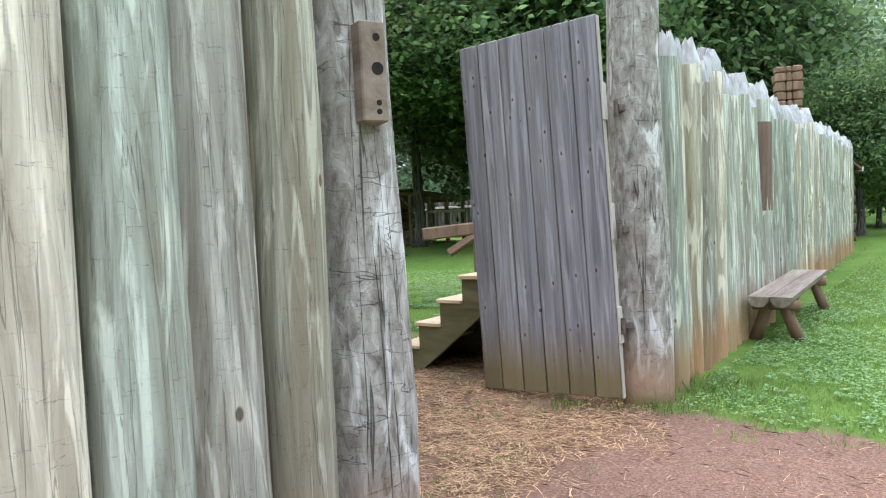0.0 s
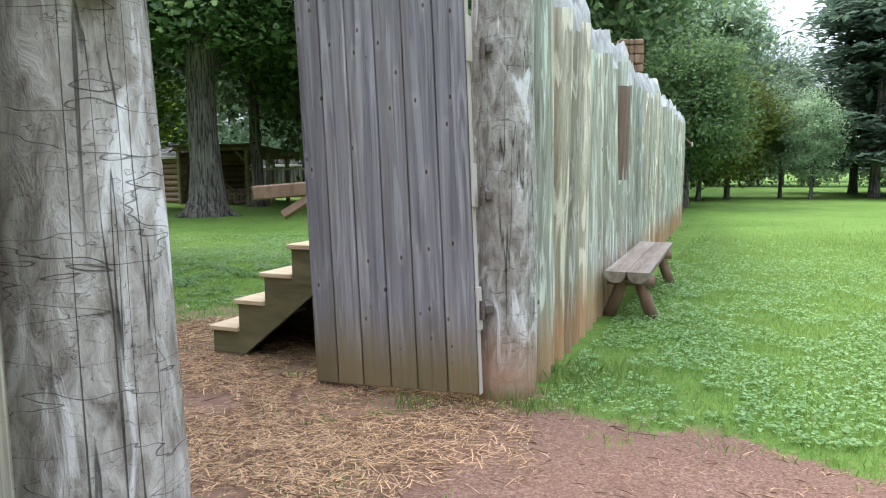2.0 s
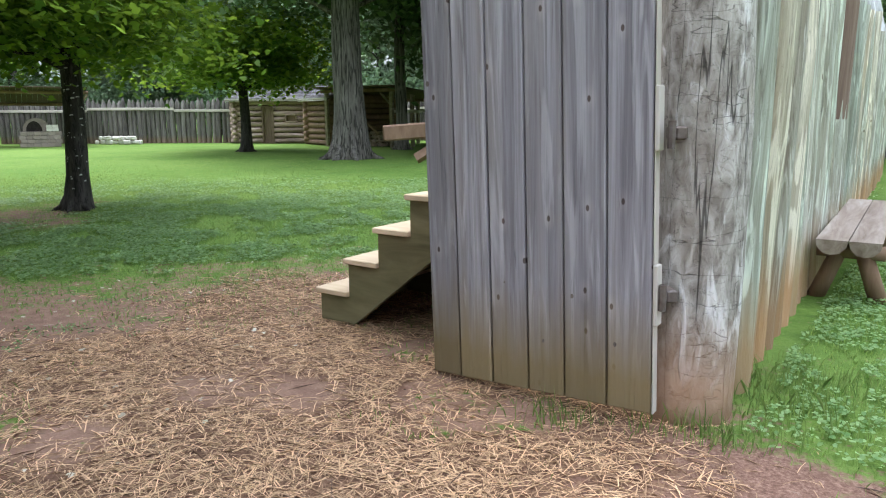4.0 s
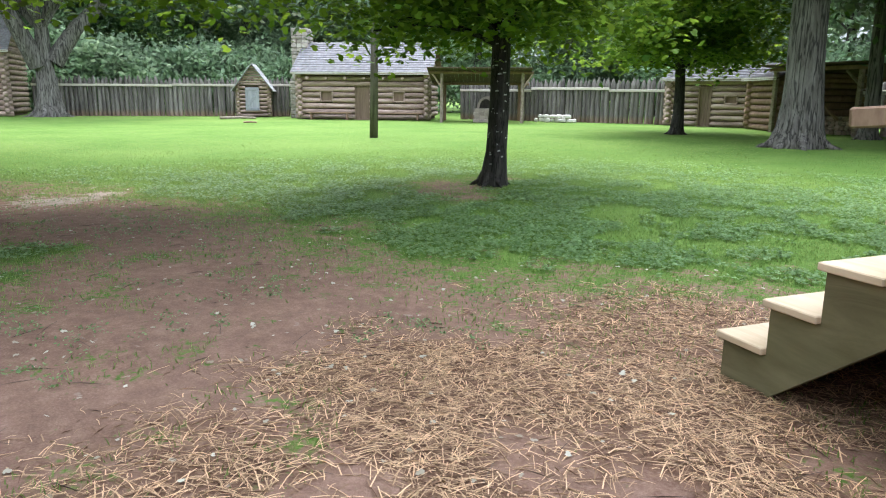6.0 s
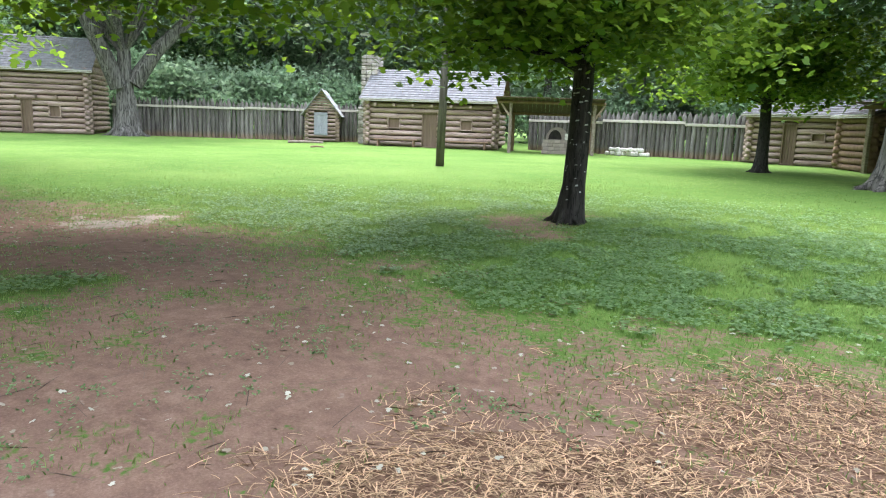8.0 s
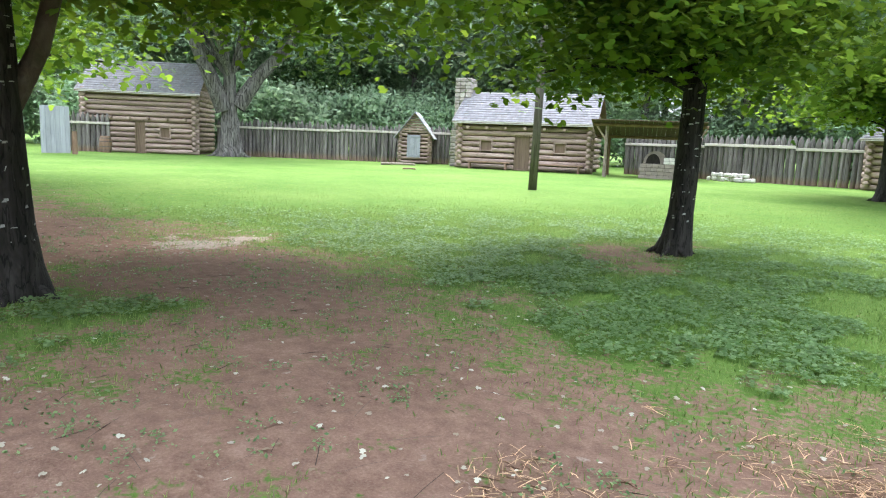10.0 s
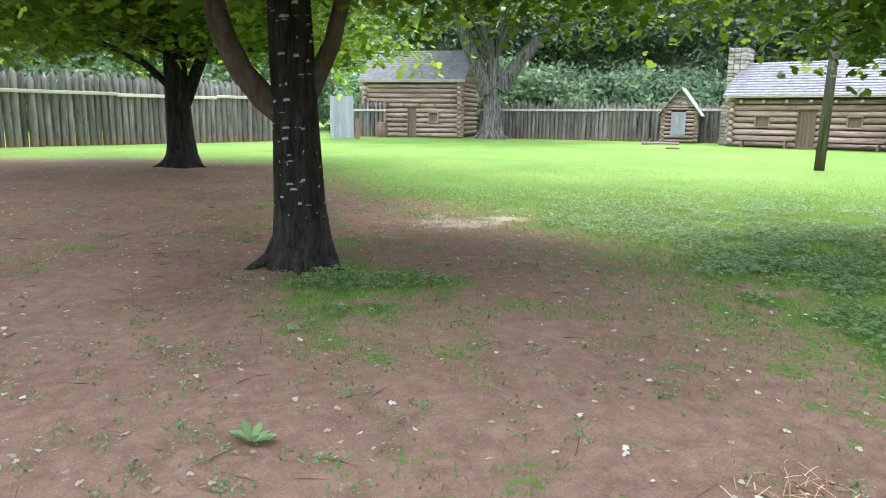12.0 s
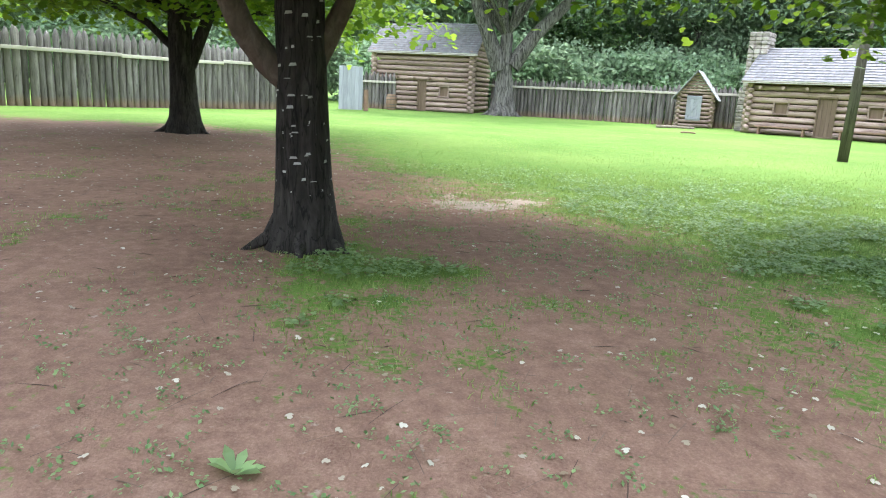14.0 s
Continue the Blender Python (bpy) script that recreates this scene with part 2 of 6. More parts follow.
M_POST_GREEN = post_material("green_treated_log", ((0.86, 0.95, 0.89), (0.90, 0.94, 0.88)))
M_POST_GREY = post_material("grey_treated_log", ((0.88, 0.87, 0.82), (0.82, 0.86, 0.80)))
M_POST_TAN = post_material("tan_treated_log", ((0.93, 0.89, 0.78), (0.88, 0.86, 0.74)))
M_POST_CREAM = post_material("cream_peeled_log", ((1.38, 1.28, 1.13), (1.3, 1.22, 1.1)))
M_STAIN = grainy("brown_stained_log", [(0.10, 0.065, 0.05), (0.19, 0.13, 0.105), (0.28, 0.20, 0.17)], (1, 1, 0.07), 17, 0.85, 0.5, 0.4, (0.12, 0.08, 0.06), 4, 0.1)
M_TIP = grainy("bleached_tip", [(0.28, 0.27, 0.26), (0.46, 0.46, 0.465), (0.68, 0.68, 0.70)], (1, 1, 0.3), 9, 0.9, 0.4, 0.3, (0.35, 0.36, 0.38), 3, 0.12)
M_PALE = grainy("grey_palisade_log", [(0.065, 0.057, 0.052), (0.15, 0.135, 0.122), (0.27, 0.25, 0.23)], (1, 1, 0.12), 6, 0.9, 0.5, 0.4,
                (0.17, 0.16, 0.13), 1.5, 0.25, foot=((0.25, 0.15, 0.08), 0.4, 0.5), lines=((2.5, (4, 4, 0.15), 0.014, 0.6),))
M_GPOST = grainy("checked_grey_post", [(0.11, 0.095, 0.082), (0.28, 0.26, 0.235), (0.44, 0.42, 0.39), (0.62, 0.61, 0.585)], (1, 1, 0.4), 20, 0.85, 0.85, 0.4,
                 (0.25, 0.215, 0.18), 3.0, 0.05, foot=((0.42, 0.25, 0.15), 0.55, 0.8), flake=((0.82, 0.82, 0.82), 0.75, 8, (1, 1, 0.3), 0.58),
                 lines=((2.2, (0.7, 0.7, 4.0), 0.004, 0.5), (2.0, (5, 5, 0.1), 0.006, 0.7), (8.0, (1.2, 1.2, 3.0), 0.006, 0.35)), knots=(3.0, (1, 1, 0.7), 0.05, False))
M_BOARD = grainy("weathered_gate_board", [(0.13, 0.122, 0.134), (0.20, 0.19, 0.208), (0.27, 0.262, 0.286), (0.36, 0.352, 0.378)], (1, 1, 0.025), 24, 0.8, 0.5, 0.8,
                 (0.26, 0.235, 0.225), 9.0, 0.24, foot=((0.20, 0.15, 0.075), 0.62, 0.95), flake=((0.48, 0.475, 0.50), 0.4, 14, (1, 1, 0.07), 0.55),
                 lines=((4, (9, 9, 0.08), 0.007, 0.3),), knots=(4.2, (1, 1, 0.55), 0.034, True))
M_EDGE = grainy("pale_board_edge", [(0.45, 0.42, 0.37), (0.6, 0.57, 0.52)], (1, 1, 0.1), 12, 0.85, 0.2, 0.3, (0.35, 0.3, 0.25), 2, 0.05)
M_KNOT = grainy("dark_knot", [(0.07, 0.055, 0.05), (0.2, 0.17, 0.15)], (1, 1, 1), 30, 0.8, 0.2, 0.2, (0.03, 0.02, 0.02), 8, 0.2)
M_IRON = grainy("rusted_iron", [(0.09, 0.07, 0.06), (0.2, 0.18, 0.17)], (1, 1, 1), 20, 0.6, 0.2, 0.4, (0.12, 0.06, 0.03), 6, 0.1, metal=0.4)
M_POLE = grainy("dark_weathered_pole", [(0.045, 0.037, 0.032), (0.10, 0.085, 0.075), (0.17, 0.15, 0.135)], (1, 1, 0.1), 8, 0.9, 0.5, 0.4, (0.12, 0.10, 0.085), 2, 0.1, lines=((2.5, (4, 4, 0.15), 0.014, 0.5),))
M_TREAD = grainy("new_yellow_tread", [(0.55, 0.41, 0.27), (0.74, 0.59, 0.42)], (0.12, 1, 1), 9, 0.75, 0.15, 0.25, (0.4, 0.3, 0.18), 2, 0.08)
M_STRING = grainy("green_treated_timber", [(0.085, 0.073, 0.035), (0.15, 0.13, 0.068), (0.21, 0.18, 0.10)], (0.2, 1, 1), 7, 0.8, 0.2, 0.35, (0.10, 0.11, 0.05), 2, 0.1)
M_BENCH = grainy("worn_bench_log", [(0.15, 0.11, 0.08), (0.26, 0.21, 0.17), (0.36, 0.31, 0.265)], (1, 0.1, 1), 10, 0.8, 0.35, 0.35, (0.2, 0.15, 0.11), 2, 0.1)
M_LEG = grainy("brown_log_leg", [(0.17, 0.10, 0.065), (0.30, 0.20, 0.14)], (1, 1, 0.2), 8, 0.85, 0.3, 0.4, (0.14, 0.09, 0.06), 2, 0.12)
M_LOG = grainy("tan_cabin_log", [(0.19, 0.132, 0.108), (0.37, 0.27, 0.225), (0.53, 0.41, 0.355)], (0.1, 1, 1), 6, 0.9, 0.4, 0.4, (0.18, 0.13, 0.09), 1.2, 0.16, lines=((2.5, (0.15, 4, 4), 0.014, 0.6),))
M_CHINK = grainy("dark_chinking", [(0.07, 0.05, 0.035), (0.14, 0.10, 0.07)], (1, 1, 1), 9, 0.95, 0.3, 0.3, (0.06, 0.045, 0.03), 2, 0.1)
M_DOOR = grainy("brown_plank", [(0.13, 0.09, 0.06), (0.24, 0.17, 0.12)], (1, 1, 0.1), 8, 0.85, 0.3, 0.3, (0.11, 0.075, 0.05), 2, 0.12)
M_GREYDOOR = grainy("silver_plank", [(0.28, 0.29, 0.31), (0.42, 0.43, 0.45)], (1, 1, 0.1), 8, 0.85, 0.3, 0.3, (0.25, 0.25, 0.27), 2, 0.1)
M_SHINGLE = grainy("grey_wood_shingle", [(0.20, 0.20, 0.205), (0.34, 0.34, 0.35), (0.46, 0.46, 0.47)], (5, 1.5, 1.5), 3, 0.9, 0.4, 0.4, (0.18, 0.17, 0.16), 0.8, 0.16)
M_STONE = grainy("fieldstone", [(0.22, 0.19, 0.16), (0.34, 0.31, 0.27), (0.44, 0.41, 0.37)], (1, 1, 1), 7, 0.9, 0.5, 0.4, (0.26, 0.19, 0.14), 2, 0.28)
M_BLOCK = grainy("pale_limestone", [(0.48, 0.45, 0.40), (0.68, 0.66, 0.60)], (1, 1, 1), 7, 0.9, 0.4, 0.3, (0.4, 0.36, 0.3), 2, 0.15)
M_BRICK = grainy("oven_block", [(0.24, 0.20, 0.17), (0.34, 0.29, 0.25)], (1, 1, 1), 8, 0.9, 0.3, 0.3, (0.2, 0.15, 0.12), 2, 0.15)
# near-black colour: soot, and the shade inside openings drawn flat
M_SOOT_SHADE = grainy("soot_and_hole_shade", [(0.012, 0.01, 0.009), (0.035, 0.03, 0.025)], (1, 1, 1), 6, 0.95, 0.2, 0.2, (0.01, 0.01, 0.01), 2, 0.1)
M_RAIL = grainy("pale_rail", [(0.42, 0.38, 0.31), (0.6, 0.56, 0.48)], (0.1, 1, 1), 8, 0.85, 0.2, 0.3, (0.4, 0.36, 0.3), 2, 0.12)
M_BARK_DARK = grainy("dark_maple_bark", [(0.012, 0.011, 0.010), (0.035, 0.031, 0.028), (0.075, 0.068, 0.062)], (1, 1, 0.22), 11, 0.9, 0.9, 0.25,
                     (0.09, 0.085, 0.075), 2.2, 0.1, lines=((3.5, (5, 5, 0.7), 0.03, 0.6),))
M_BARK_GREY = grainy("grey_furrowed_bark", [(0.065, 0.058, 0.05), (0.15, 0.138, 0.125), (0.25, 0.238, 0.22)], (1, 1, 0.12), 9, 0.95, 1.0, 0.3,
                     (0.11, 0.10, 0.085), 1.0, 0.1, lines=((1.8, (5, 5, 0.35), 0.05, 0.7),))
M_BARK_BROWN = grainy("brown_limb_bark", [(0.055, 0.042, 0.034), (0.11, 0.085, 0.068), (0.17, 0.14, 0.115)], (1, 1, 0.5), 12, 0.9, 0.7, 0.35, (0.19, 0.165, 0.135), 4, 0.1)
M_FLECK = grainy("pale_lichen_fleck", [(0.30, 0.30, 0.28), (0.5, 0.5, 0.48)], (1, 1, 1), 20, 0.95, 0.2, 0.3, (0.2, 0.2, 0.18), 6, 0.2)
M_MAPLE = leafy("maple_leaf", (0.045, 0.12, 0.015), (0.17, 0.30, 0.032), 0.6)
M_LEAF_DARK = leafy("shade_leaf", (0.045, 0.10, 0.04), (0.13, 0.215, 0.085), 0.5)
# leaf colour paled and greyed to stand in for distance haze
M_LEAF_HAZE = leafy("hazed_far_leaf", (0.15, 0.23, 0.14), (0.30, 0.40, 0.26), 0.55, 0.6)
M_NEEDLE = leafy("pine_needle", (0.06, 0.10, 0.075), (0.14, 0.20, 0.145), 0.5, 0.6)
M_YELLOW = leafy("yellow_green_leaf", (0.07, 0.115, 0.025), (0.17, 0.22, 0.05), 0.45, 0.5)
M_GRASS = leafy("grass_blade", (0.09, 0.18, 0.042), (0.24, 0.34, 0.11), 0.45, 0.5)
M_CLOVER = leafy("clover_leaf", (0.13, 0.25, 0.09), (0.31, 0.45, 0.22), 0.45, 0.45)
M_WEED = leafy("weed_leaf", (0.09, 0.18, 0.07), (0.21, 0.33, 0.14), 0.35, 0.5)
M_STRAW = leafy("dry_straw", (0.11, 0.055, 0.032), (0.74, 0.50, 0.30), 0.05, 0.7)
M_TWIG = leafy("dead_twig", (0.06, 0.04, 0.03), (0.17, 0.12, 0.09), 0.0, 0.8)
M_DEADLEAF = leafy("pale_fallen_leaf", (0.25, 0.19, 0.12), (0.62, 0.60, 0.50), 0.05, 0.7)


# ---- geometry helpers ----
class Geo:
    """Collects vertices and faces for one mesh."""

    def __init__(self):
        self.v, self.f, self.m = [], [], []

    def box(self, m, sx, sy, sz, bevel=0.0, mat=0):
        """A block centred on m, with its long edges chamfered when bevel is given."""
        x, y, z = sx / 2, sy / 2, sz / 2
        o = len(self.v)
        if not bevel:
            self.v += [m @ Vector(p) for p in ((-x, -y, -z), (x, -y, -z), (x, y, -z), (-x, y, -z), (-x, -y, z), (x, -y, z), (x, y, z), (-x, y, z))]
            fs = ((3, 2, 1, 0), (4, 5, 6, 7), (0, 1, 5, 4), (1, 2, 6, 5), (2, 3, 7, 6), (3, 0, 4, 7))
            self.f += [tuple(o + i for i in f) for f in fs]
            self.m += [mat] * 6
            return
        b = min(bevel, 0.45 * min(sx, sy, sz))
        rings = ((-z, b), (-z + b, 0), (z - b, 0), (z, b))
        for h, i in rings:
            a, c = x - i, y - i
            self.v += [m @ Vector(p) for p in ((-a + b, -c, h), (a - b, -c, h), (a, -c + b, h), (a, c - b, h), (a - b, c, h), (-a + b, c, h), (-a, c - b, h), (-a, -c + b, h))]
        for r in range(3):
            for k in range(8):
                self.f.append((o + r * 8 + k, o + r * 8 + (k + 1) % 8, o + r * 8 + 8 + (k + 1) % 8, o + r * 8 + 8 + k))
        self.f.append(tuple(o + k for k in reversed(range(8))))
        self.f.append(tuple(o + 24 + k for k in range(8)))
        self.m += [mat] * 26

    def tube(self, pts, radii, seg=10, mat=0, cap=True, wobble=0.0, rng=random):
        """A tapered round limb along pts."""
        o = len(self.v)
        pts = [Vector(p) for p in pts]
        side = Vector((1, 0.13, 0.07))
        for i, p in enumerate(pts):
            d = (pts[min(i + 1, len(pts) - 1)] - pts[max(i - 1, 0)]).normalized()
            side = (side - d * side.dot(d)).normalized()
            up = d.cross(side)
            for k in range(seg):
                a = 2 * math.pi * k / seg
                r = radii[i] * (1 + wobble * noise.noise((p * 3.1) + Vector((math.cos(a), math.sin(a), 0)) * 1.7))
                self.v.append(p + (side * math.cos(a) + up * math.sin(a)) * r)
        for i in range(len(pts) - 1):
            for k in range(seg):
                a, b = o + i * seg + k, o + i * seg + (k + 1) % seg
                self.f.append((a, b, b + seg, a + seg))
                self.m.append(mat)
        if cap:
            self.f.append(tuple(o + k for k in reversed(range(seg))))
            self.f.append(tuple(o + (len(pts) - 1) * seg + k for k in range(seg)))
            self.m += [mat, mat]

    def mesh(self, name, mats, smooth=False):
        me = bpy.data.meshes.new(name)
        me.from_pydata(self.v, [], self.f)
        for m in mats:
            me.materials.append(m)
        me.polygons.foreach_set("material_index", self.m)
        if smooth:
            me.polygons.foreach_set("use_smooth", [True] * len(self.f))
        me.update()
        return me


def part(name, geo, material, parent, label="", smooth=False, m=None):
    """One mesh object under a thing or a part."""
    mats = material if isinstance(material, (list, tuple)) else [material]
    me = geo.mesh(name, mats, smooth) if isinstance(geo, Geo) else geo
    ob = new(name, me)
    ob.parent = parent
    if m is not None:
        ob.matrix_basis = m
    if label:
        ob["label"] = label
    return ob


def thing(name, m, label, category, group="", kind=""):
    ob = new(name)
    ob.empty_display_size = 0.2
    ob.matrix_basis = m
    return tagged(ob, label, category, group, kind)


def at(p, yaw=0.0, z=0.0):
    return Matrix.Translation((p[0], p[1], z)) @ Matrix.Rotation(yaw, 4, "Z")


def along(a, b):
    return math.atan2(b[1] - a[1], b[0] - a[0])


def mass(name, verts, faces, material, label, category, smooth=False):
    """A great many small pieces in one mesh."""
    me = bpy.data.meshes.new(name)
    nv, k = len(verts), faces.shape[1]
    me.vertices.add(nv)
    me.vertices.foreach_set("co", np.asarray(verts, dtype=np.float32).ravel())
    me.loops.add(faces.size)
    me.loops.foreach_set("vertex_index", faces.astype(np.int32).ravel())
    me.polygons.add(len(faces))
    me.polygons.foreach_set("loop_start", np.arange(0, faces.size, k, dtype=np.int32))
    me.polygons.foreach_set("loop_total", np.full(len(faces), k, dtype=np.int32))
    me.materials.append(material)
    me.update()
    me.validate()
    return me


# ---- the ground: lawn, bare earth, straw litter and red clay in one sheet ----
def lattice(x, y, seed):
    xi, yi = np.floor(x).astype(np.int64), np.floor(y).astype(np.int64)
    fx, fy = x - xi, y - yi
    fx, fy = fx * fx * (3 - 2 * fx), fy * fy * (3 - 2 * fy)

    def h(a, b):
        k = (a * 374761393 + b * 668265263 + seed * 974711) & 0x7FFFFFFF
        k = ((k ^ (k >> 13)) * 1274126177) & 0x7FFFFFFF
        return ((k ^ (k >> 16)) & 0xFFFF) / 65535.0

    top = h(xi, yi) * (1 - fx) + h(xi + 1, yi) * fx
    low = h(xi, yi + 1) * (1 - fx) + h(xi + 1, yi + 1) * fx
    return top * (1 - fy) + low * fy


def rough_noise(x, y, scale, seed=0, octaves=4):
    v, a, tot = 0, 1.0, 0
    for o in range(octaves):
        v = v + a * lattice(x * scale * 2 ** o, y * scale * 2 ** o, seed + o)
        tot += a
        a *= 0.55
    return v / tot


def inside(x, y, poly):
    """Signed distance to an outline: positive inside."""
    d = np.full(x.shape, 1e9)
    odd = np.zeros(x.shape, dtype=bool)
    for (ax, ay), (bx, by) in zip(poly, poly[1:] + poly[:1]):
        ex, ey = bx - ax, by - ay
        t = np.clip(((x - ax) * ex + (y - ay) * ey) / (ex * ex + ey * ey), 0, 1)
        d = np.minimum(d, np.hypot(x - ax - t * ex, y - ay - t * ey))
        if ay != by:
            odd ^= ((ay > y) != (by > y)) & (x < ex * (y - ay) / (by - ay) + ax)
    return np.where(odd, d, -d)


EARTH = [(-2.4, 8.9), (-3.9, 7.2), (-5.4, 6.9), (-6.7, 7.4), (-8.1, 7.2), (-9.6, 7.0), (-11.2, 6.2), (-14.3, 4.4), (-19.8, 3.2), (-22.0, 0.5), (-22.5, -6), (-14, -9), (-5, -5),
         (-2.4, -0.8), (-0.9, 2.9), (-0.1, 5.9), (-1.0, 7.4)]
STRAW = [(-3.1, 3.0), (-3.3, 4.6), (-3.45, 5.7), (-3.4, 6.5), (-2.9, 7.5), (-1.5, 8.6), (-0.6, 7.2), (-0.1, 5.8), (-0.5, 4.6), (-1.0, 2.9), (-2.0, 0.8), (-4.0, 1.4)]
CLAY = [(-1.2, 2.4), (-0.6, 5.2), (-0.1, 5.75), (0.55, 5.4), (1.1, 5.25), (1.6, 4.95), (2.1, 3.5), (2.0, 0), (1.2, -5), (-3.0, -6), (-2.2, -1.0)]
TUFTS = [(-7.9, 3.7), (-8.6, 4.5), (-7.2, 5.2), (-6.3, 4.9), (-5.9, 4.3), (-6.4, 3.8)]
BALD_A = [(-9.3, 10.6), (-8.6, 11.9), (-6.6, 10.0), (-7.3, 8.9)]
PALE = [(-9.3, 5.1), (-10.2, 6.9), (-11.4, 6.4), (-11.0, 5.2)]


def cover(x, y):
    """How much bare earth, straw, clay and pale dust lies at a place."""
    n1 = rough_noise(x, y, 0.9, 3) - 0.5
    n2 = rough_noise(x, y, 3.5, 11) - 0.5
    wob = 1.7 * n1 + 0.9 * n2

    def soft(poly, w, lift=0.0):
        return np.clip(0.5 + (inside(x, y, poly) + wob + lift) / w, 0, 1)

    earth = soft(EARTH, 2.4, -0.1)
    earth = np.maximum(earth, 0.75 * soft(BALD_A, 1.2, -0.1))
    earth = earth * (1 - 0.85 * soft(TUFTS, 0.9, -0.1))
    weeds = np.clip((rough_noise(x, y, 2.2, 40) - 0.60) * 7, 0, 1)
    earth = earth * (1 - 0.38 * weeds)
    straw = soft(STRAW, 1.0)
    straw = straw * np.clip(0.25 + 4.0 * (rough_noise(x, y, 1.4, 21) - 0.36), 0, 1)
    clay = soft(CLAY, 0.5)
    pale = soft(PALE, 0.8) * np.clip((rough_noise(x, y, 2.0, 60) - 0.35) * 4, 0, 1)
    return np.maximum(earth, clay), straw, clay, pale


def axis(lo, hi, step):
    fine = list(np.arange(lo, hi + 1e-6, step))
    out_hi, out_lo, s = [], [], step
    p = hi
    while p < 1800:
        s *= 1.25
        p += s
        out_hi.append(p)
    p, s = lo, step
    while p > -1800:
        s *= 1.25
        p -= s
        out_lo.append(p)
    return np.array(out_lo[::-1] + fine + out_hi)


def height(x, y):
    near = np.exp(-((x + 4) ** 2 + (y - 5) ** 2) / 900.0)
    return near * (0.05 * (rough_noise(x, y, 0.5, 77) - 0.5) + 0.022 * (rough_noise(x, y, 3.0, 78, 3) - 0.5))


GX, GY = axis(-24, 8, 0.11), axis(-9, 16, 0.11)
gx, gy = np.meshgrid(GX, GY)
gz = height(gx, gy)
nx, ny = len(GX), len(GY)
idx = np.arange(nx * ny).reshape(ny, nx)
quads = np.stack([idx[:-1, :-1], idx[:-1, 1:], idx[1:, 1:], idx[1:, :-1]], -1).reshape(-1, 4)


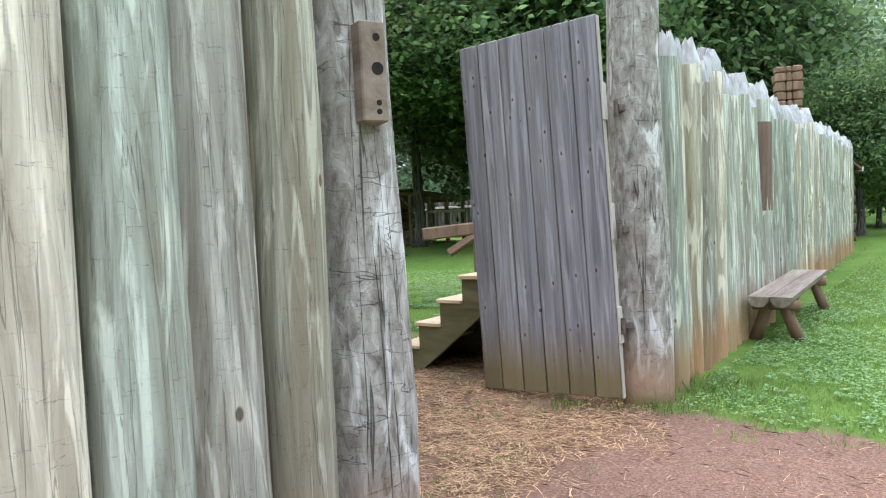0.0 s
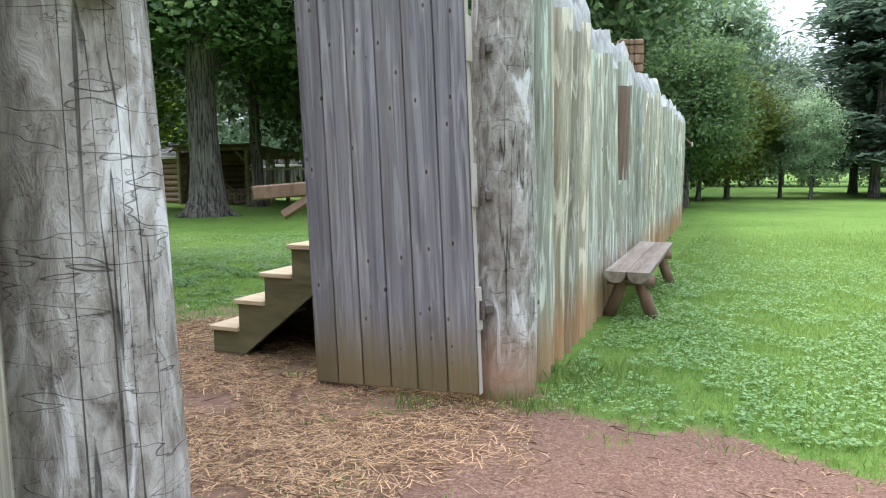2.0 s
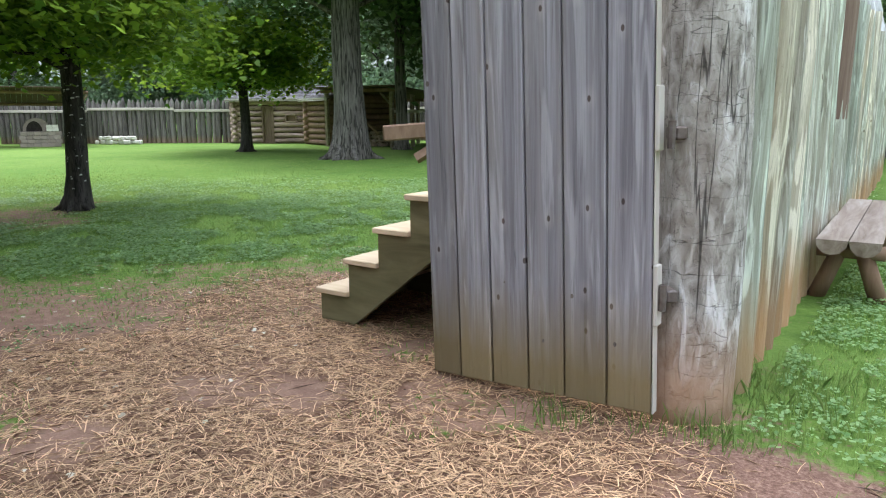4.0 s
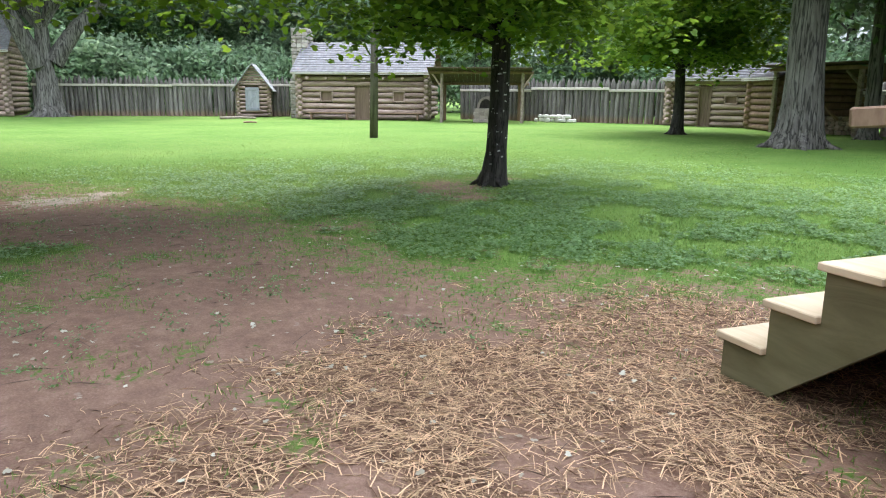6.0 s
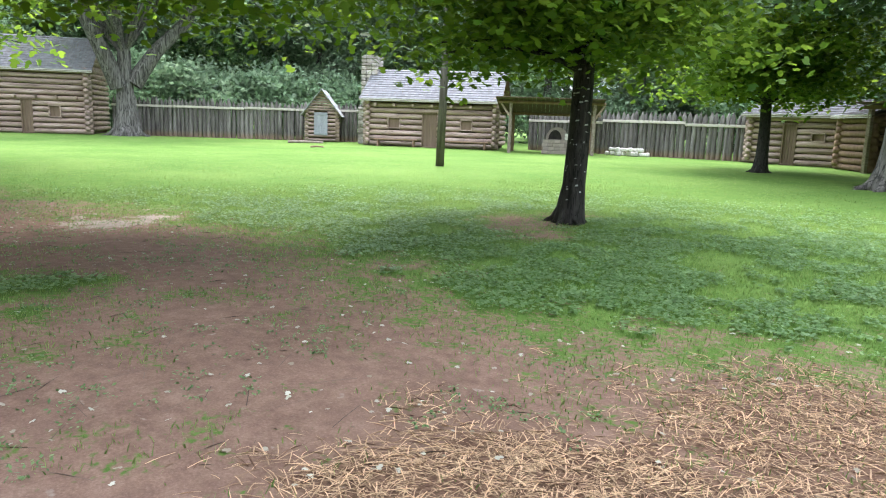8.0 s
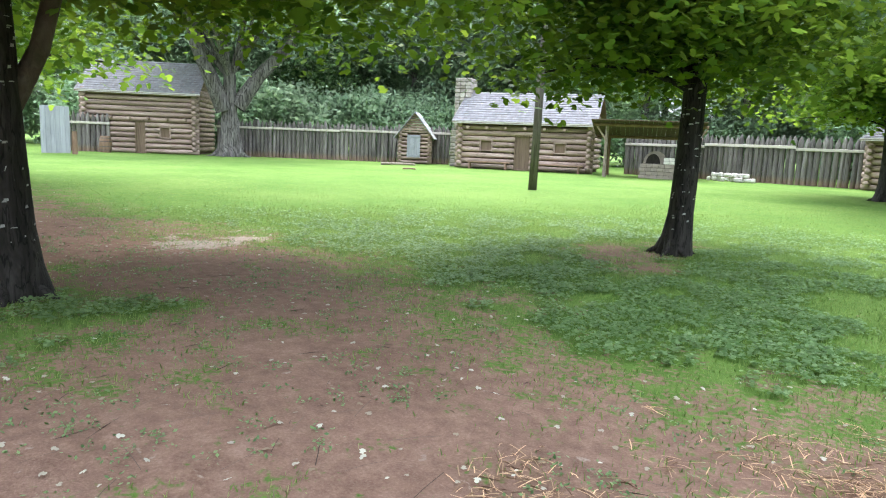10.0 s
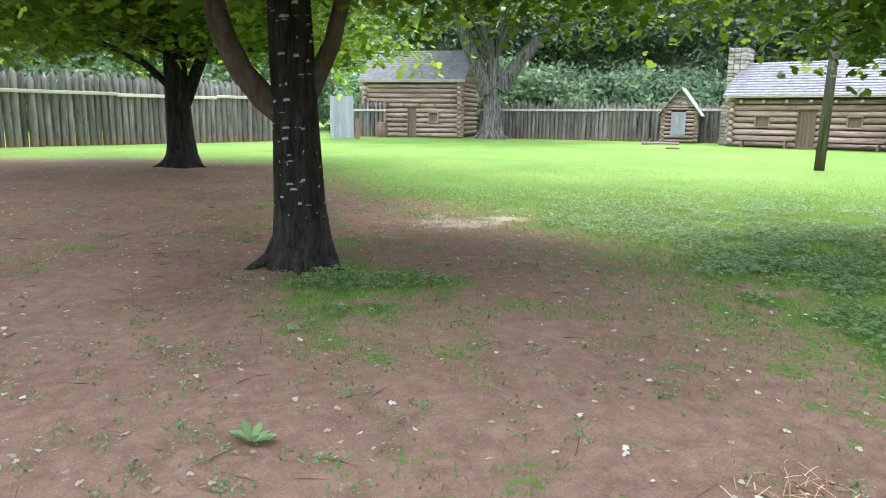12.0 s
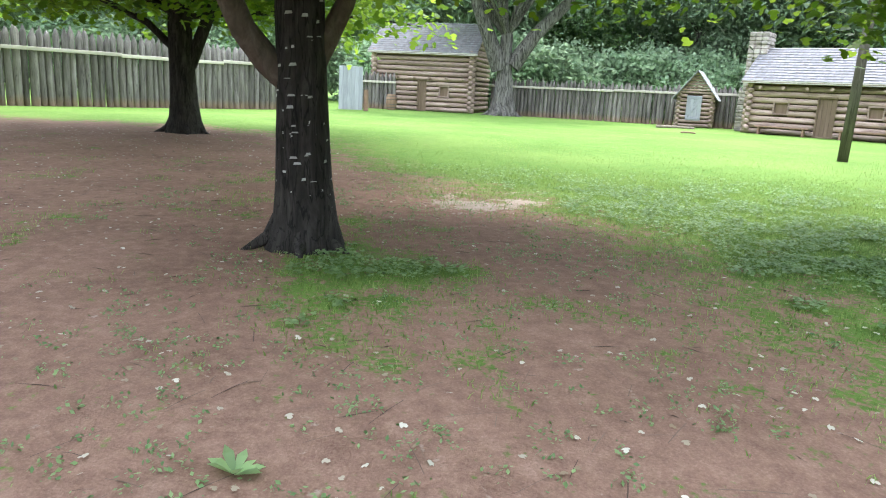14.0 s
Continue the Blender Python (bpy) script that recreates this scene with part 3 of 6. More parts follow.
def ground_material():
    m = bpy.data.materials.new("lawn_and_earth")
    m.use_nodes = True
    n, l = m.node_tree.nodes, m.node_tree.links
    b = n["Principled BSDF"]
    b.inputs["Roughness"].default_value = 0.95
    b.inputs["Specular IOR Level"].default_value = 0.15
    co = n.new("ShaderNodeTexCoord")
    at_ = n.new("ShaderNodeAttribute")
    at_.attribute_name = "cover"
    sep = n.new("ShaderNodeSeparateColor")
    l.new(at_.outputs["Color"], sep.inputs[0])

    def speck(scale, detail, stops, lo=0.3, hi=0.7):
        t = n.new("ShaderNodeTexNoise")
        t.inputs["Scale"].default_value, t.inputs["Detail"].default_value, t.inputs["Roughness"].default_value = scale, detail, 0.7
        l.new(co.outputs["Object"], t.inputs["Vector"])
        r = n.new("ShaderNodeValToRGB")
        for i, c in enumerate(stops):
            p = lo + (hi - lo) * i / (len(stops) - 1)
            e = r.color_ramp.elements[i] if i < 2 else r.color_ramp.elements.new(p)
            e.position, e.color = p, (*c, 1)
        for i, c in enumerate(stops):
            r.color_ramp.elements[i].position = lo + (hi - lo) * i / (len(stops) - 1)
            r.color_ramp.elements[i].color = (*c, 1)
        l.new(t.outputs["Fac"], r.inputs[0])
        return r.outputs[0], t.outputs["Fac"]

    def mixed(a, c, fac, mode="MIX"):
        x = n.new("ShaderNodeMixRGB")
        x.blend_type = mode
        if isinstance(fac, float):
            x.inputs[0].default_value = fac
        else:
            l.new(fac, x.inputs[0])
        l.new(a, x.inputs[1])
        l.new(c, x.inputs[2])
        return x.outputs[0]

    lawn, l_h = speck(34, 9, [(0.035, 0.075, 0.02), (0.095, 0.17, 0.04), (0.19, 0.27, 0.085)], 0.32, 0.68)
    lawn1, _ = speck(5.5, 9, [(0.04, 0.09, 0.018), (0.10, 0.18, 0.032), (0.19, 0.275, 0.07)], 0.36, 0.64)
    lawn2, _ = speck(0.25, 4, [(0.07, 0.165, 0.012), (0.20, 0.30, 0.06)], 0.38, 0.62)
    lawn = mixed(mixed(lawn, lawn1, 0.45), lawn2, 0.35)
    earth, e_h = speck(80, 15, [(0.085, 0.043, 0.028), (0.265, 0.158, 0.114), (0.52, 0.36, 0.285)], 0.28, 0.72)
    earth2, _ = speck(0.7, 5, [(0.14, 0.08, 0.057), (0.32, 0.196, 0.145)], 0.38, 0.62)
    earth1, e_m = speck(9, 10, [(0.10, 0.056, 0.04), (0.24, 0.145, 0.106), (0.42, 0.285, 0.225)], 0.34, 0.66)
    earth = mixed(mixed(earth, earth1, 0.5), earth2, 0.35)
    straw, _ = speck(30, 6, [(0.065, 0.034, 0.022), (0.16, 0.09, 0.06), (0.32, 0.20, 0.13)])
    clay, _ = speck(65, 15, [(0.085, 0.045, 0.032), (0.20, 0.115, 0.085), (0.38, 0.25, 0.195)])
    dust, _ = speck(12, 8, [(0.30, 0.235, 0.19), (0.48, 0.40, 0.34)])

    def ragged(fac, *grains):
        """Breaks a soft border into crumbs and tufts."""
        for sc, amount in grains:
            t = n.new("ShaderNodeTexNoise")
            t.inputs["Scale"].default_value, t.inputs["Detail"].default_value = sc, 5
            l.new(co.outputs["Object"], t.inputs["Vector"])
            q = n.new("ShaderNodeMapRange")
            q.inputs[1].default_value, q.inputs[2].default_value, q.inputs[3].default_value, q.inputs[4].default_value = 0.25, 0.75, -amount, amount
            l.new(t.outputs["Fac"], q.inputs[0])
            a_ = n.new("ShaderNodeMath")
            l.new(fac, a_.inputs[0])
            l.new(q.outputs[0], a_.inputs[1])
            fac = a_.outputs[0]
        q = n.new("ShaderNodeMapRange")
        q.inputs[1].default_value, q.inputs[2].default_value = 0.36, 0.64
        l.new(fac, q.inputs[0])
        return q.outputs[0]

    bare = ragged(sep.outputs["Red"], (4.0, 0.4), (26.0, 0.45))
    col = mixed(lawn, earth, bare)
    col = mixed(col, clay, ragged(sep.outputs["Blue"], (3.0, 0.3), (24.0, 0.3)))
    col = mixed(col, straw, ragged(sep.outputs["Green"], (5.0, 0.3), (30.0, 0.3)))
    col = mixed(col, dust, ragged(at_.outputs["Alpha"], (5.0, 0.35), (20.0, 0.3)))
    l.new(col, b.inputs["Base Color"])
    bp = n.new("ShaderNodeBump")
    bp.inputs["Strength"].default_value, bp.inputs["Distance"].default_value = 0.8, 0.02
    relief = mixed(l_h, mixed(e_h, e_m, 0.5), bare)
    l.new(relief, bp.inputs["Height"])
    l.new(bp.outputs[0], b.inputs["Normal"])
    return m


g_me = mass("ground", np.stack([gx, gy, gz], -1).reshape(-1, 3), quads, ground_material(), "", "")
c_earth, c_straw, c_clay, c_pale = cover(gx, gy)
layer = g_me.color_attributes.new("cover", "FLOAT_COLOR", "POINT")
layer.data.foreach_set("color", np.stack([c_earth, c_straw, c_clay, c_pale], -1).reshape(-1).astype(np.float32))
g_me.polygons.foreach_set("use_smooth", np.ones(len(quads), dtype=bool))
tagged(new("ground", g_me), "green lawn worn to brown earth, straw litter and red clay by a fort gate", "ground", "", "structure")


# ---- palisades ----
def post_mesh(name, h, r, mats, tip=0.32, seg=14, seed=0, blunt=False, tip_mat=0, lean=0.02, flare=0.1):
    """A round log set upright, slightly crooked, its top hewn to a point."""
    rg = random.Random(seed)
    g = Geo()
    ph = rg.uniform(0, 6)
    levels = [-0.15, 0.0, 0.25, 0.7, 1.2, 1.7, h - tip]
    levels = [z for z in levels if z < h - tip - 0.1] + [h - tip]
    for i, z in enumerate(levels):
        f = z / h
        cx = 0.016 * math.sin(ph + 3.1 * f) + lean * rg.uniform(-0.3, 0.3)
        cy = 0.016 * math.cos(ph * 1.7 + 2.6 * f)
        rr = r * (1 + flare * 0.5 - flare * f)
        for k in range(seg):
            a = 2 * math.pi * k / seg
            q = rr * (1 + 0.035 * math.sin(2 * a + ph) + 0.02 * math.sin(5 * a + 2 * ph + 3 * f))
            g.v.append(Vector((cx + q * math.cos(a), cy + q * math.sin(a), z)))
    for i in range(len(levels) - 1):
        for k in range(seg):
            a, b = i * seg + k, i * seg + (k + 1) % seg
            g.f.append((a, b, b + seg, a + seg))
            g.m.append(0)
    top = (len(levels) - 1) * seg
    if blunt:
        g.f.append(tuple(top + k for k in range(seg)))
        g.m.append(tip_mat)
    elif blunt is None:
        o = len(g.v)
        for k in range(seg):
            a = 2 * math.pi * k / seg
            q = 0.86 * r if k % 2 else 0.6 * r
            g.v.append(Vector((q * math.cos(a), q * math.sin(a), h - tip + (rg.uniform(0.05, 0.12) if k % 2 else rg.uniform(0.14, tip)))))
        apex = len(g.v)
        g.v.append(Vector((rg.uniform(-0.04, 0.04), rg.uniform(-0.04, 0.04), h - tip * rg.uniform(0.05, 0.35))))
        for k in range(seg):
            g.f.append((top + k, top + (k + 1) % seg, o + (k + 1) % seg, o + k))
            g.f.append((o + k, o + (k + 1) % seg, apex))
            g.m += [tip_mat, tip_mat]
    else:
        o = len(g.v)
        for k in range(seg):
            a = 2 * math.pi * k / seg
            j = rg.uniform(-0.06, 0.06)
            g.v.append(Vector((0.45 * r * math.cos(a), 0.45 * r * math.sin(a), h - tip * 0.45 + j)))
        apex = len(g.v)
        g.v.append(Vector((rg.uniform(-0.03, 0.03), rg.uniform(-0.03, 0.03), h + rg.uniform(-0.03, 0.05))))
        for k in range(seg):
            g.f.append((top + k, top + (k + 1) % seg, o + (k + 1) % seg, o + k))
            g.f.append((o + k, o + (k + 1) % seg, apex))
            g.m += [tip_mat, tip_mat]
    me = g.mesh(name, mats)
    sm = [len(p.vertices) == 4 and p.material_index == 0 for p in me.polygons]
    me.polygons.foreach_set("use_smooth", sm)
    return me


def palisade(name, a, b, h, r, meshes, label, gaps=(), rail=None, rail_side=1, seed=1, jitter=0.12):
    """A row of upright logs from a to b, with a nailed rail on one side."""
    rg = random.Random(seed)
    L = math.hypot(b[0] - a[0], b[1] - a[1])
    wall = thing(name, at(a, along(a, b)), label, "palisade", "", "structure")
    s = r
    while s < L:
        k = rg.uniform(0.88, 1.1)
        if not any(g0 < s < g1 for g0, g1 in gaps):
            m = pose(s, rg.uniform(-0.025, 0.025), 0, rg.uniform(-0.8, 0.8), rg.uniform(-0.8, 0.8), rg.uniform(0, 360))
            part("post", rg.choice(meshes), None, wall, m=m @ Matrix.Diagonal((k, k, 1 + rg.uniform(-jitter, jitter) * 0.35, 1)))
        s += 2 * r * k * 1.01
    if rail:
        s = 0.0
        while s < L:
            e = min(L, s + rg.uniform(3.2, 4.6))
            g = Geo()
            g.box(pose((s + e) / 2, rail_side * (r + 0.03), rail + rg.uniform(-0.07, 0.07)), e - s, 0.05, 0.13, 0.012)
            part("rail", g, M_RAIL, wall)
            s = e
    return wall


LP, RP = Vector((-0.898, 3.082)), Vector((0.05, 5.98))
U = Vector((0.337, 0.9414))
FRONT = [post_mesh("post", 2.70 + 0.02 * i, 0.133, [(M_POST_TAN, M_POST_GREEN, M_POST_GREY, M_POST_GREEN, M_POST_GREY, M_POST_CREAM, M_POST_TAN)[i], M_TIP], 0.25, 16, i, tip_mat=1, blunt=None) for i in range(7)]
INNER = [post_mesh("post", 2.75, 0.13, [M_PALE], 0.3, 10, 20 + i) for i in range(4)]
BACK = [post_mesh("post", 2.16, 0.12, [M_PALE], 0.26, 8, 30 + i) for i in range(4)]


def on_wall(s, off=0.0):
    p = Vector((-0.93, 2.98)) + U * s
    return (p.x + 0.9414 * off, p.y - 0.337 * off)


palisade("palisade_front_right", (0.18, 6.19), (4.78, 20.78), 2.8, 0.145, FRONT, "row of upright green-grey logs with bleached pointed tops", seed=4, jitter=0.08)
stained = min((c for c in bpy.data.objects["palisade_front_right"].children if c.name.startswith("post")), key=lambda c: abs(c.matrix_basis.translation.x - 3.5))
g = Geo()
g.tube([(0, 0, 1.27), (0, 0, 1.7), (0, 0, 2.26)], [0.143, 0.142, 0.141], 16, cap=False)
part("stain", g, M_STAIN, stained, "dark reddish-brown stained stretch", smooth=True)
LEFT = [post_mesh("post", 3.1, 0.134, [(M_POST_TAN, M_POST_GREY, M_POST_GREEN, M_POST_CREAM, M_POST_GREEN)[i], M_TIP], 0.34, 28, 50 + i, tip_mat=1) for i in range(5)]
left_wall = palisade("palisade_front_left", on_wall(-1.25, 0), on_wall(-9.2, 0), 2.8, 0.134, LEFT, "row of stout green-stained upright logs", seed=9, jitter=0.05)
for i, (s_, r_, off_) in enumerate(((-0.276, 0.118, 0.038), (-0.553, 0.130, 0.065), (-0.785, 0.143, 0.0), (-1.08, 0.152, 0.0))):
    part("post", LEFT[i], None, left_wall, m=Matrix.Translation((-(s_ + 1.25), off_, 0)) @ Matrix.Rotation(1.3 * i, 4, "Z") @ Matrix.Diagonal((r_ / 0.134, r_ / 0.134, 1, 1)))
palisade("palisade_side", (-37.6, 1.2), (-19.0, -17.5), 2.8, 0.135, INNER, "grey upright logs with a nailed pale rail", rail=1.95, rail_side=1, seed=12)
palisade("palisade_corner", (-46.4, 3.9), (-46.0, 6.3), 2.2, 0.12, BACK, "dark grey upright logs beside a log cabin", rail=1.6, rail_side=-1, seed=13)
palisade("palisade_back", (-45.6, 12.0), (-38.6, 24.9), 2.16, 0.12, BACK, "dark weathered stockade logs behind a small shed", rail=1.75, rail_side=-1, seed=14)
palisade("palisade_behind_oven", (-31.0, 30.6), (-19.9, 34.5), 2.16, 0.12, BACK, "dark weathered stockade logs with a pale rail", gaps=((6.75, 6.95),), rail=1.62, rail_side=-1, seed=15)
palisade("palisade_far_corner", (-16.0, 39.5), (-1.0, 38.5), 2.5, 0.12, BACK, "dark stockade logs behind a woodshed", rail=1.65, rail_side=-1, seed=16)
palisade("palisade_end", (4.6, 20.9), (-1.0, 38.5), 2.5, 0.12, BACK, "grey stockade logs at the far corner", seed=17)
palisade("palisade_near_end", on_wall(-9.2, 0), (-19.0, -17.5), 2.8, 0.135, INNER, "grey upright stockade logs", seed=18)


def gate_post(name, p, r, h, label):
    g = Geo()
    pts, rad = [], []
    for i in range(14):
        z = -0.15 + (h + 0.15) * i / 13
        pts.append((0.012 * math.sin(z * 2.1), 0.012 * math.cos(z * 1.7), z))
        rad.append(r * (1.10 - 0.20 * z / h))
    g.tube(pts, rad, 28, wobble=0.05)
    t = thing(name, at(p), label, "gate post")
    part("trunk", g, M_GPOST, t, smooth=True)
    return t


post_l = gate_post("gate_post", LP, 0.172, 3.6, "thick checked grey gate post with a wooden latch block")
post_r = gate_post("gate_post", RP, 0.192, 3.6, "thick grey gate post with iron hinge pins")

# latch block on the post; flat dark discs paint the shade of its bored holes
block = Geo()
block.box(Matrix(), 0.095, 0.10, 0.34, 0.006)
lb = part("latch_block", block, M_BENCH, post_l, "grey wooden block with bored holes", m=pose(0.14, -0.125, 1.935, 0, 0, 46))
for zz, rr in ((0.115, 0.013), (0.01, 0.022), (-0.105, 0.010), (-0.135, 0.010)):
    g = Geo()
    g.tube([(0.012, -0.049, zz), (0.012, -0.0515, zz)], [rr, rr], 12)
    part("hole", g, M_SOOT_SHADE, lb)
for zz in (2.11, 1.27, 0.60):
    g = Geo()
    g.box(pose(-0.105, -0.2, zz, 0, 0, 20), 0.05, 0.12, 0.055, 0.008)
    g.tube([(-0.125, -0.262, zz - 0.06), (-0.125, -0.262, zz + 0.05)], [0.016, 0.016], 8)
    part("hinge_pin", g, M_IRON, post_r)


# ---- the gate leaf, standing open ----
GA, GB = Vector((-0.085, 5.737)), Vector((-1.175, 6.127))
gate = thing("plank_gate", at(GA, along(GA, GB)) @ Matrix.Rotation(radians(2.3), 4, "Y"), "tall open gate of weathered grey vertical planks, muddy at the foot", "gate")
edges = [0.0, 0.205, 0.41, 0.60, 0.80, 0.99, 1.165]
rg = random.Random(5)
for i, (s0, s1) in enumerate(zip(edges, edges[1:])):
    g = Geo()
    a0, a1, th = s0 + 0.005, s1 - 0.005, 0.0225 + rg.uniform(-0.002, 0.002)
    for y_, ins in ((-th, 0.006), (-th + 0.006, 0.0), (th - 0.006, 0.0), (th, 0.006)):
        for x_, z_ in ((a0 + ins, 0.078 - 0.005 * a0 + ins), (a1 - ins, 0.078 - 0.005 * a1 + ins), (a1 - ins, 2.775 - ins), (a0 + ins, 2.775 - ins)):
            g.v.append(Vector((x_, y_, z_)))
    g.f = [(3, 2, 1, 0), (12, 13, 14, 15)] + [(4 * r_ + c_, 4 * r_ + (c_ + 1) % 4, 4 * r_ + 4 + (c_ + 1) % 4, 4 * r_ + 4 + c_) for r_ in range(3) for c_ in range(4)]
    g.m = [0] * len(g.f)
    bd = part("board", g, M_BOARD, gate)
    for _ in range(rg.randint(1, 2)):
        k = Geo()
        kx, kz, kr = rg.uniform(s0 + 0.03, s1 - 0.03), rg.uniform(0.3, 2.6), rg.uniform(0.004, 0.011)
        ring = [(kx + kr * math.cos(a), 0.0262, kz + 1.5 * kr * math.sin(a)) for a in (j * math.pi / 5 for j in range(10))]
        k.v = [Vector(p) for p in ring] + [Vector((p[0], 0.02, p[2])) for p in ring]
        k.f = [tuple(range(9, -1, -1))] + [(j, (j + 1) % 10, 10 + (j + 1) % 10, 10 + j) for j in range(10)]
        k.m = [0] * 11
        part("knot", k, M_KNOT, bd)
for zz in (0.6, 1.27, 2.11):
    g = Geo()
    g.box(pose(0.58, -0.045, zz), 1.1, 0.04, 0.14, 0.006)
    part("batten", g, M_BOARD, gate)
    g = Geo()
    g.box(pose(-0.012, 0.0, zz + (0.06 if zz > 1 else 0.0)), 0.02, 0.06, 0.26, 0.004)
    part("hinge_plate", g, M_EDGE, gate, "pale wooden hinge cheek")
g = Geo()
g.box(pose(-0.0045, 0, 1.425), 0.005, 0.047, 2.69)
part("edge_strip", g, M_EDGE, gate, "pale sawn board edge")

# ---- half-log bench by the palisade ----
bench = thing("log_bench", at((1.62, 9.45), math.atan2(0.954, 0.301) - math.pi / 2), "rustic bench of two split logs on splayed log legs", "bench")
for sx in (-1, 1):
    g = Geo()
    prof = [(-0.10, 0.0), (-0.092, -0.05), (-0.05, -0.095), (0.0, -0.105), (0.05, -0.095), (0.092, -0.05), (0.10, 0.0)]
    for y in (-1.42, 0.0, 1.42):
        g.v += [Vector((px + 0.103 * sx + 0.004 * math.sin(y), y, 0.48 + pz)) for px, pz in prof]
    for i in range(2):
        for k in range(7):
            a, b = i * 7 + k, i * 7 + (k + 1) % 7
            g.f.append((a, b, b + 7, a + 7))
    g.f += [tuple(range(6, -1, -1)), tuple(range(14, 21))]
    g.m = [0] * len(g.f)
    part("split_log", g, M_BENCH, bench)
for y in (-1.1, 1.1):
    g = Geo()
    g.tube([(-0.22, y, 0.36), (0.22, y, 0.36)], [0.055, 0.055], 10)
    part("cross_block", g, M_LEG, bench, smooth=True)
    for sx in (-1, 1):
        g = Geo()
        g.tube([(sx * 0.21, y + 0.03, -0.02), (sx * 0.07, y, 0.38)], [0.062, 0.056], 12)
        part("leg", g, M_LEG, bench, smooth=True)

# ---- timber steps to the wall walk ----
steps = thing("timber_steps", at((-2.215, 6.905), math.atan2(-0.324, 0.946)), "timber steps with pale new treads and green-stained stringers", "steps")
RUN, RISE = 0.253, 0.221
for side in (0.02, 0.92):
    g = Geo()
    prof = [(0.0, 0.0), (0.0, RISE - 0.03)]
    for i in range(1, 6):
        prof += [(RUN * i, RISE * i - 0.03), (RUN * i, RISE * (i + 1) - 0.03)]
    prof += [(RUN * 6, RISE * 6 - 0.03), (RUN * 6, RISE * 5 - 0.12), (0.28, 0.0)]
    n = len(prof)
    g.v = [Vector((x, side - 0.02, z)) for x, z in prof] + [Vector((x, side + 0.02, z)) for x, z in prof]
    g.f = [tuple(range(n)), tuple(range(2 * n - 1, n - 1, -1))] + [(i, i + n, (i + 1) % n + n, (i + 1) % n) for i in range(n)]
    g.m = [0] * len(g.f)
    part("stringer", g, M_STRING, steps)
for i in range(6):
    g = Geo()
    g.box(pose(RUN * (i + 0.5) - 0.012, 0.47, RISE * (i + 1) - 0.013), RUN + 0.025, 1.0, 0.034, 0.005)
    part("tread", g, M_TREAD, steps)
for i in range(6):
    g = Geo()
    g.box(pose(RUN * i + 0.012, 0.47, RISE * (i + 0.5) - 0.015), 0.02, 0.85, RISE - 0.035)
    part("riser", g, M_STRING, steps)
# side and back panels added to keep light out from under the steps
g = Geo()
skirt = [(0.0, 0.0)] + [q for i in range(6) for q in ((RUN * i, RISE * (i + 1) - 0.04), (RUN * (i + 1), RISE * (i + 1) - 0.04))] + [(RUN * 6 + 0.6, RISE * 6 - 0.04), (RUN * 6 + 0.6, 0.0)]
k_ = len(skirt)
g.v = [Vector((x, 0.945, z)) for x, z in skirt] + [Vector((x, 0.965, z)) for x, z in skirt]
g.f = [tuple(range(k_)), tuple(range(2 * k_ - 1, k_ - 1, -1))] + [(i, i + k_, (i + 1) % k_ + k_, (i + 1) % k_) for i in range(k_)]
g.m = [0] * len(g.f)
part("side_panel", g, M_STRING, steps)
g = Geo()
g.box(pose(RUN * 6 + 0.62, 0.47, RISE * 3), 0.03, 0.9, RISE * 6 - 0.03)
part("back_panel", g, M_STRING, steps)
g = Geo()
g.box(pose(RUN * 6 + 0.3, 0.47, RISE * 6), 0.62, 1.0, 0.05, 0.005)
part("landing", g, M_TREAD, steps)
for y in (0.06, 0.88):
    g = Geo()
    g.box(pose(RUN * 6 + 0.55, y, RISE * 3 - 0.02), 0.09, 0.09, RISE * 6 - 0.02, 0.006)
    part("support", g, M_STRING, steps)


# ---- log cabins ----
def log_run(g, x0, x1, y, z, r, ax, rg):
    """One squared-off round log along a wall."""
    n = 5
    pts = [(x0 + (x1 - x0) * i / (n - 1), y + rg.uniform(-0.01, 0.01), z + rg.uniform(-0.008, 0.008)) for i in range(n)]
    if ax == "y":
        pts = [(p[1], p[0], p[2]) for p in pts]
    g.tube(pts, [r * rg.uniform(0.95, 1.05) for _ in pts], 8)


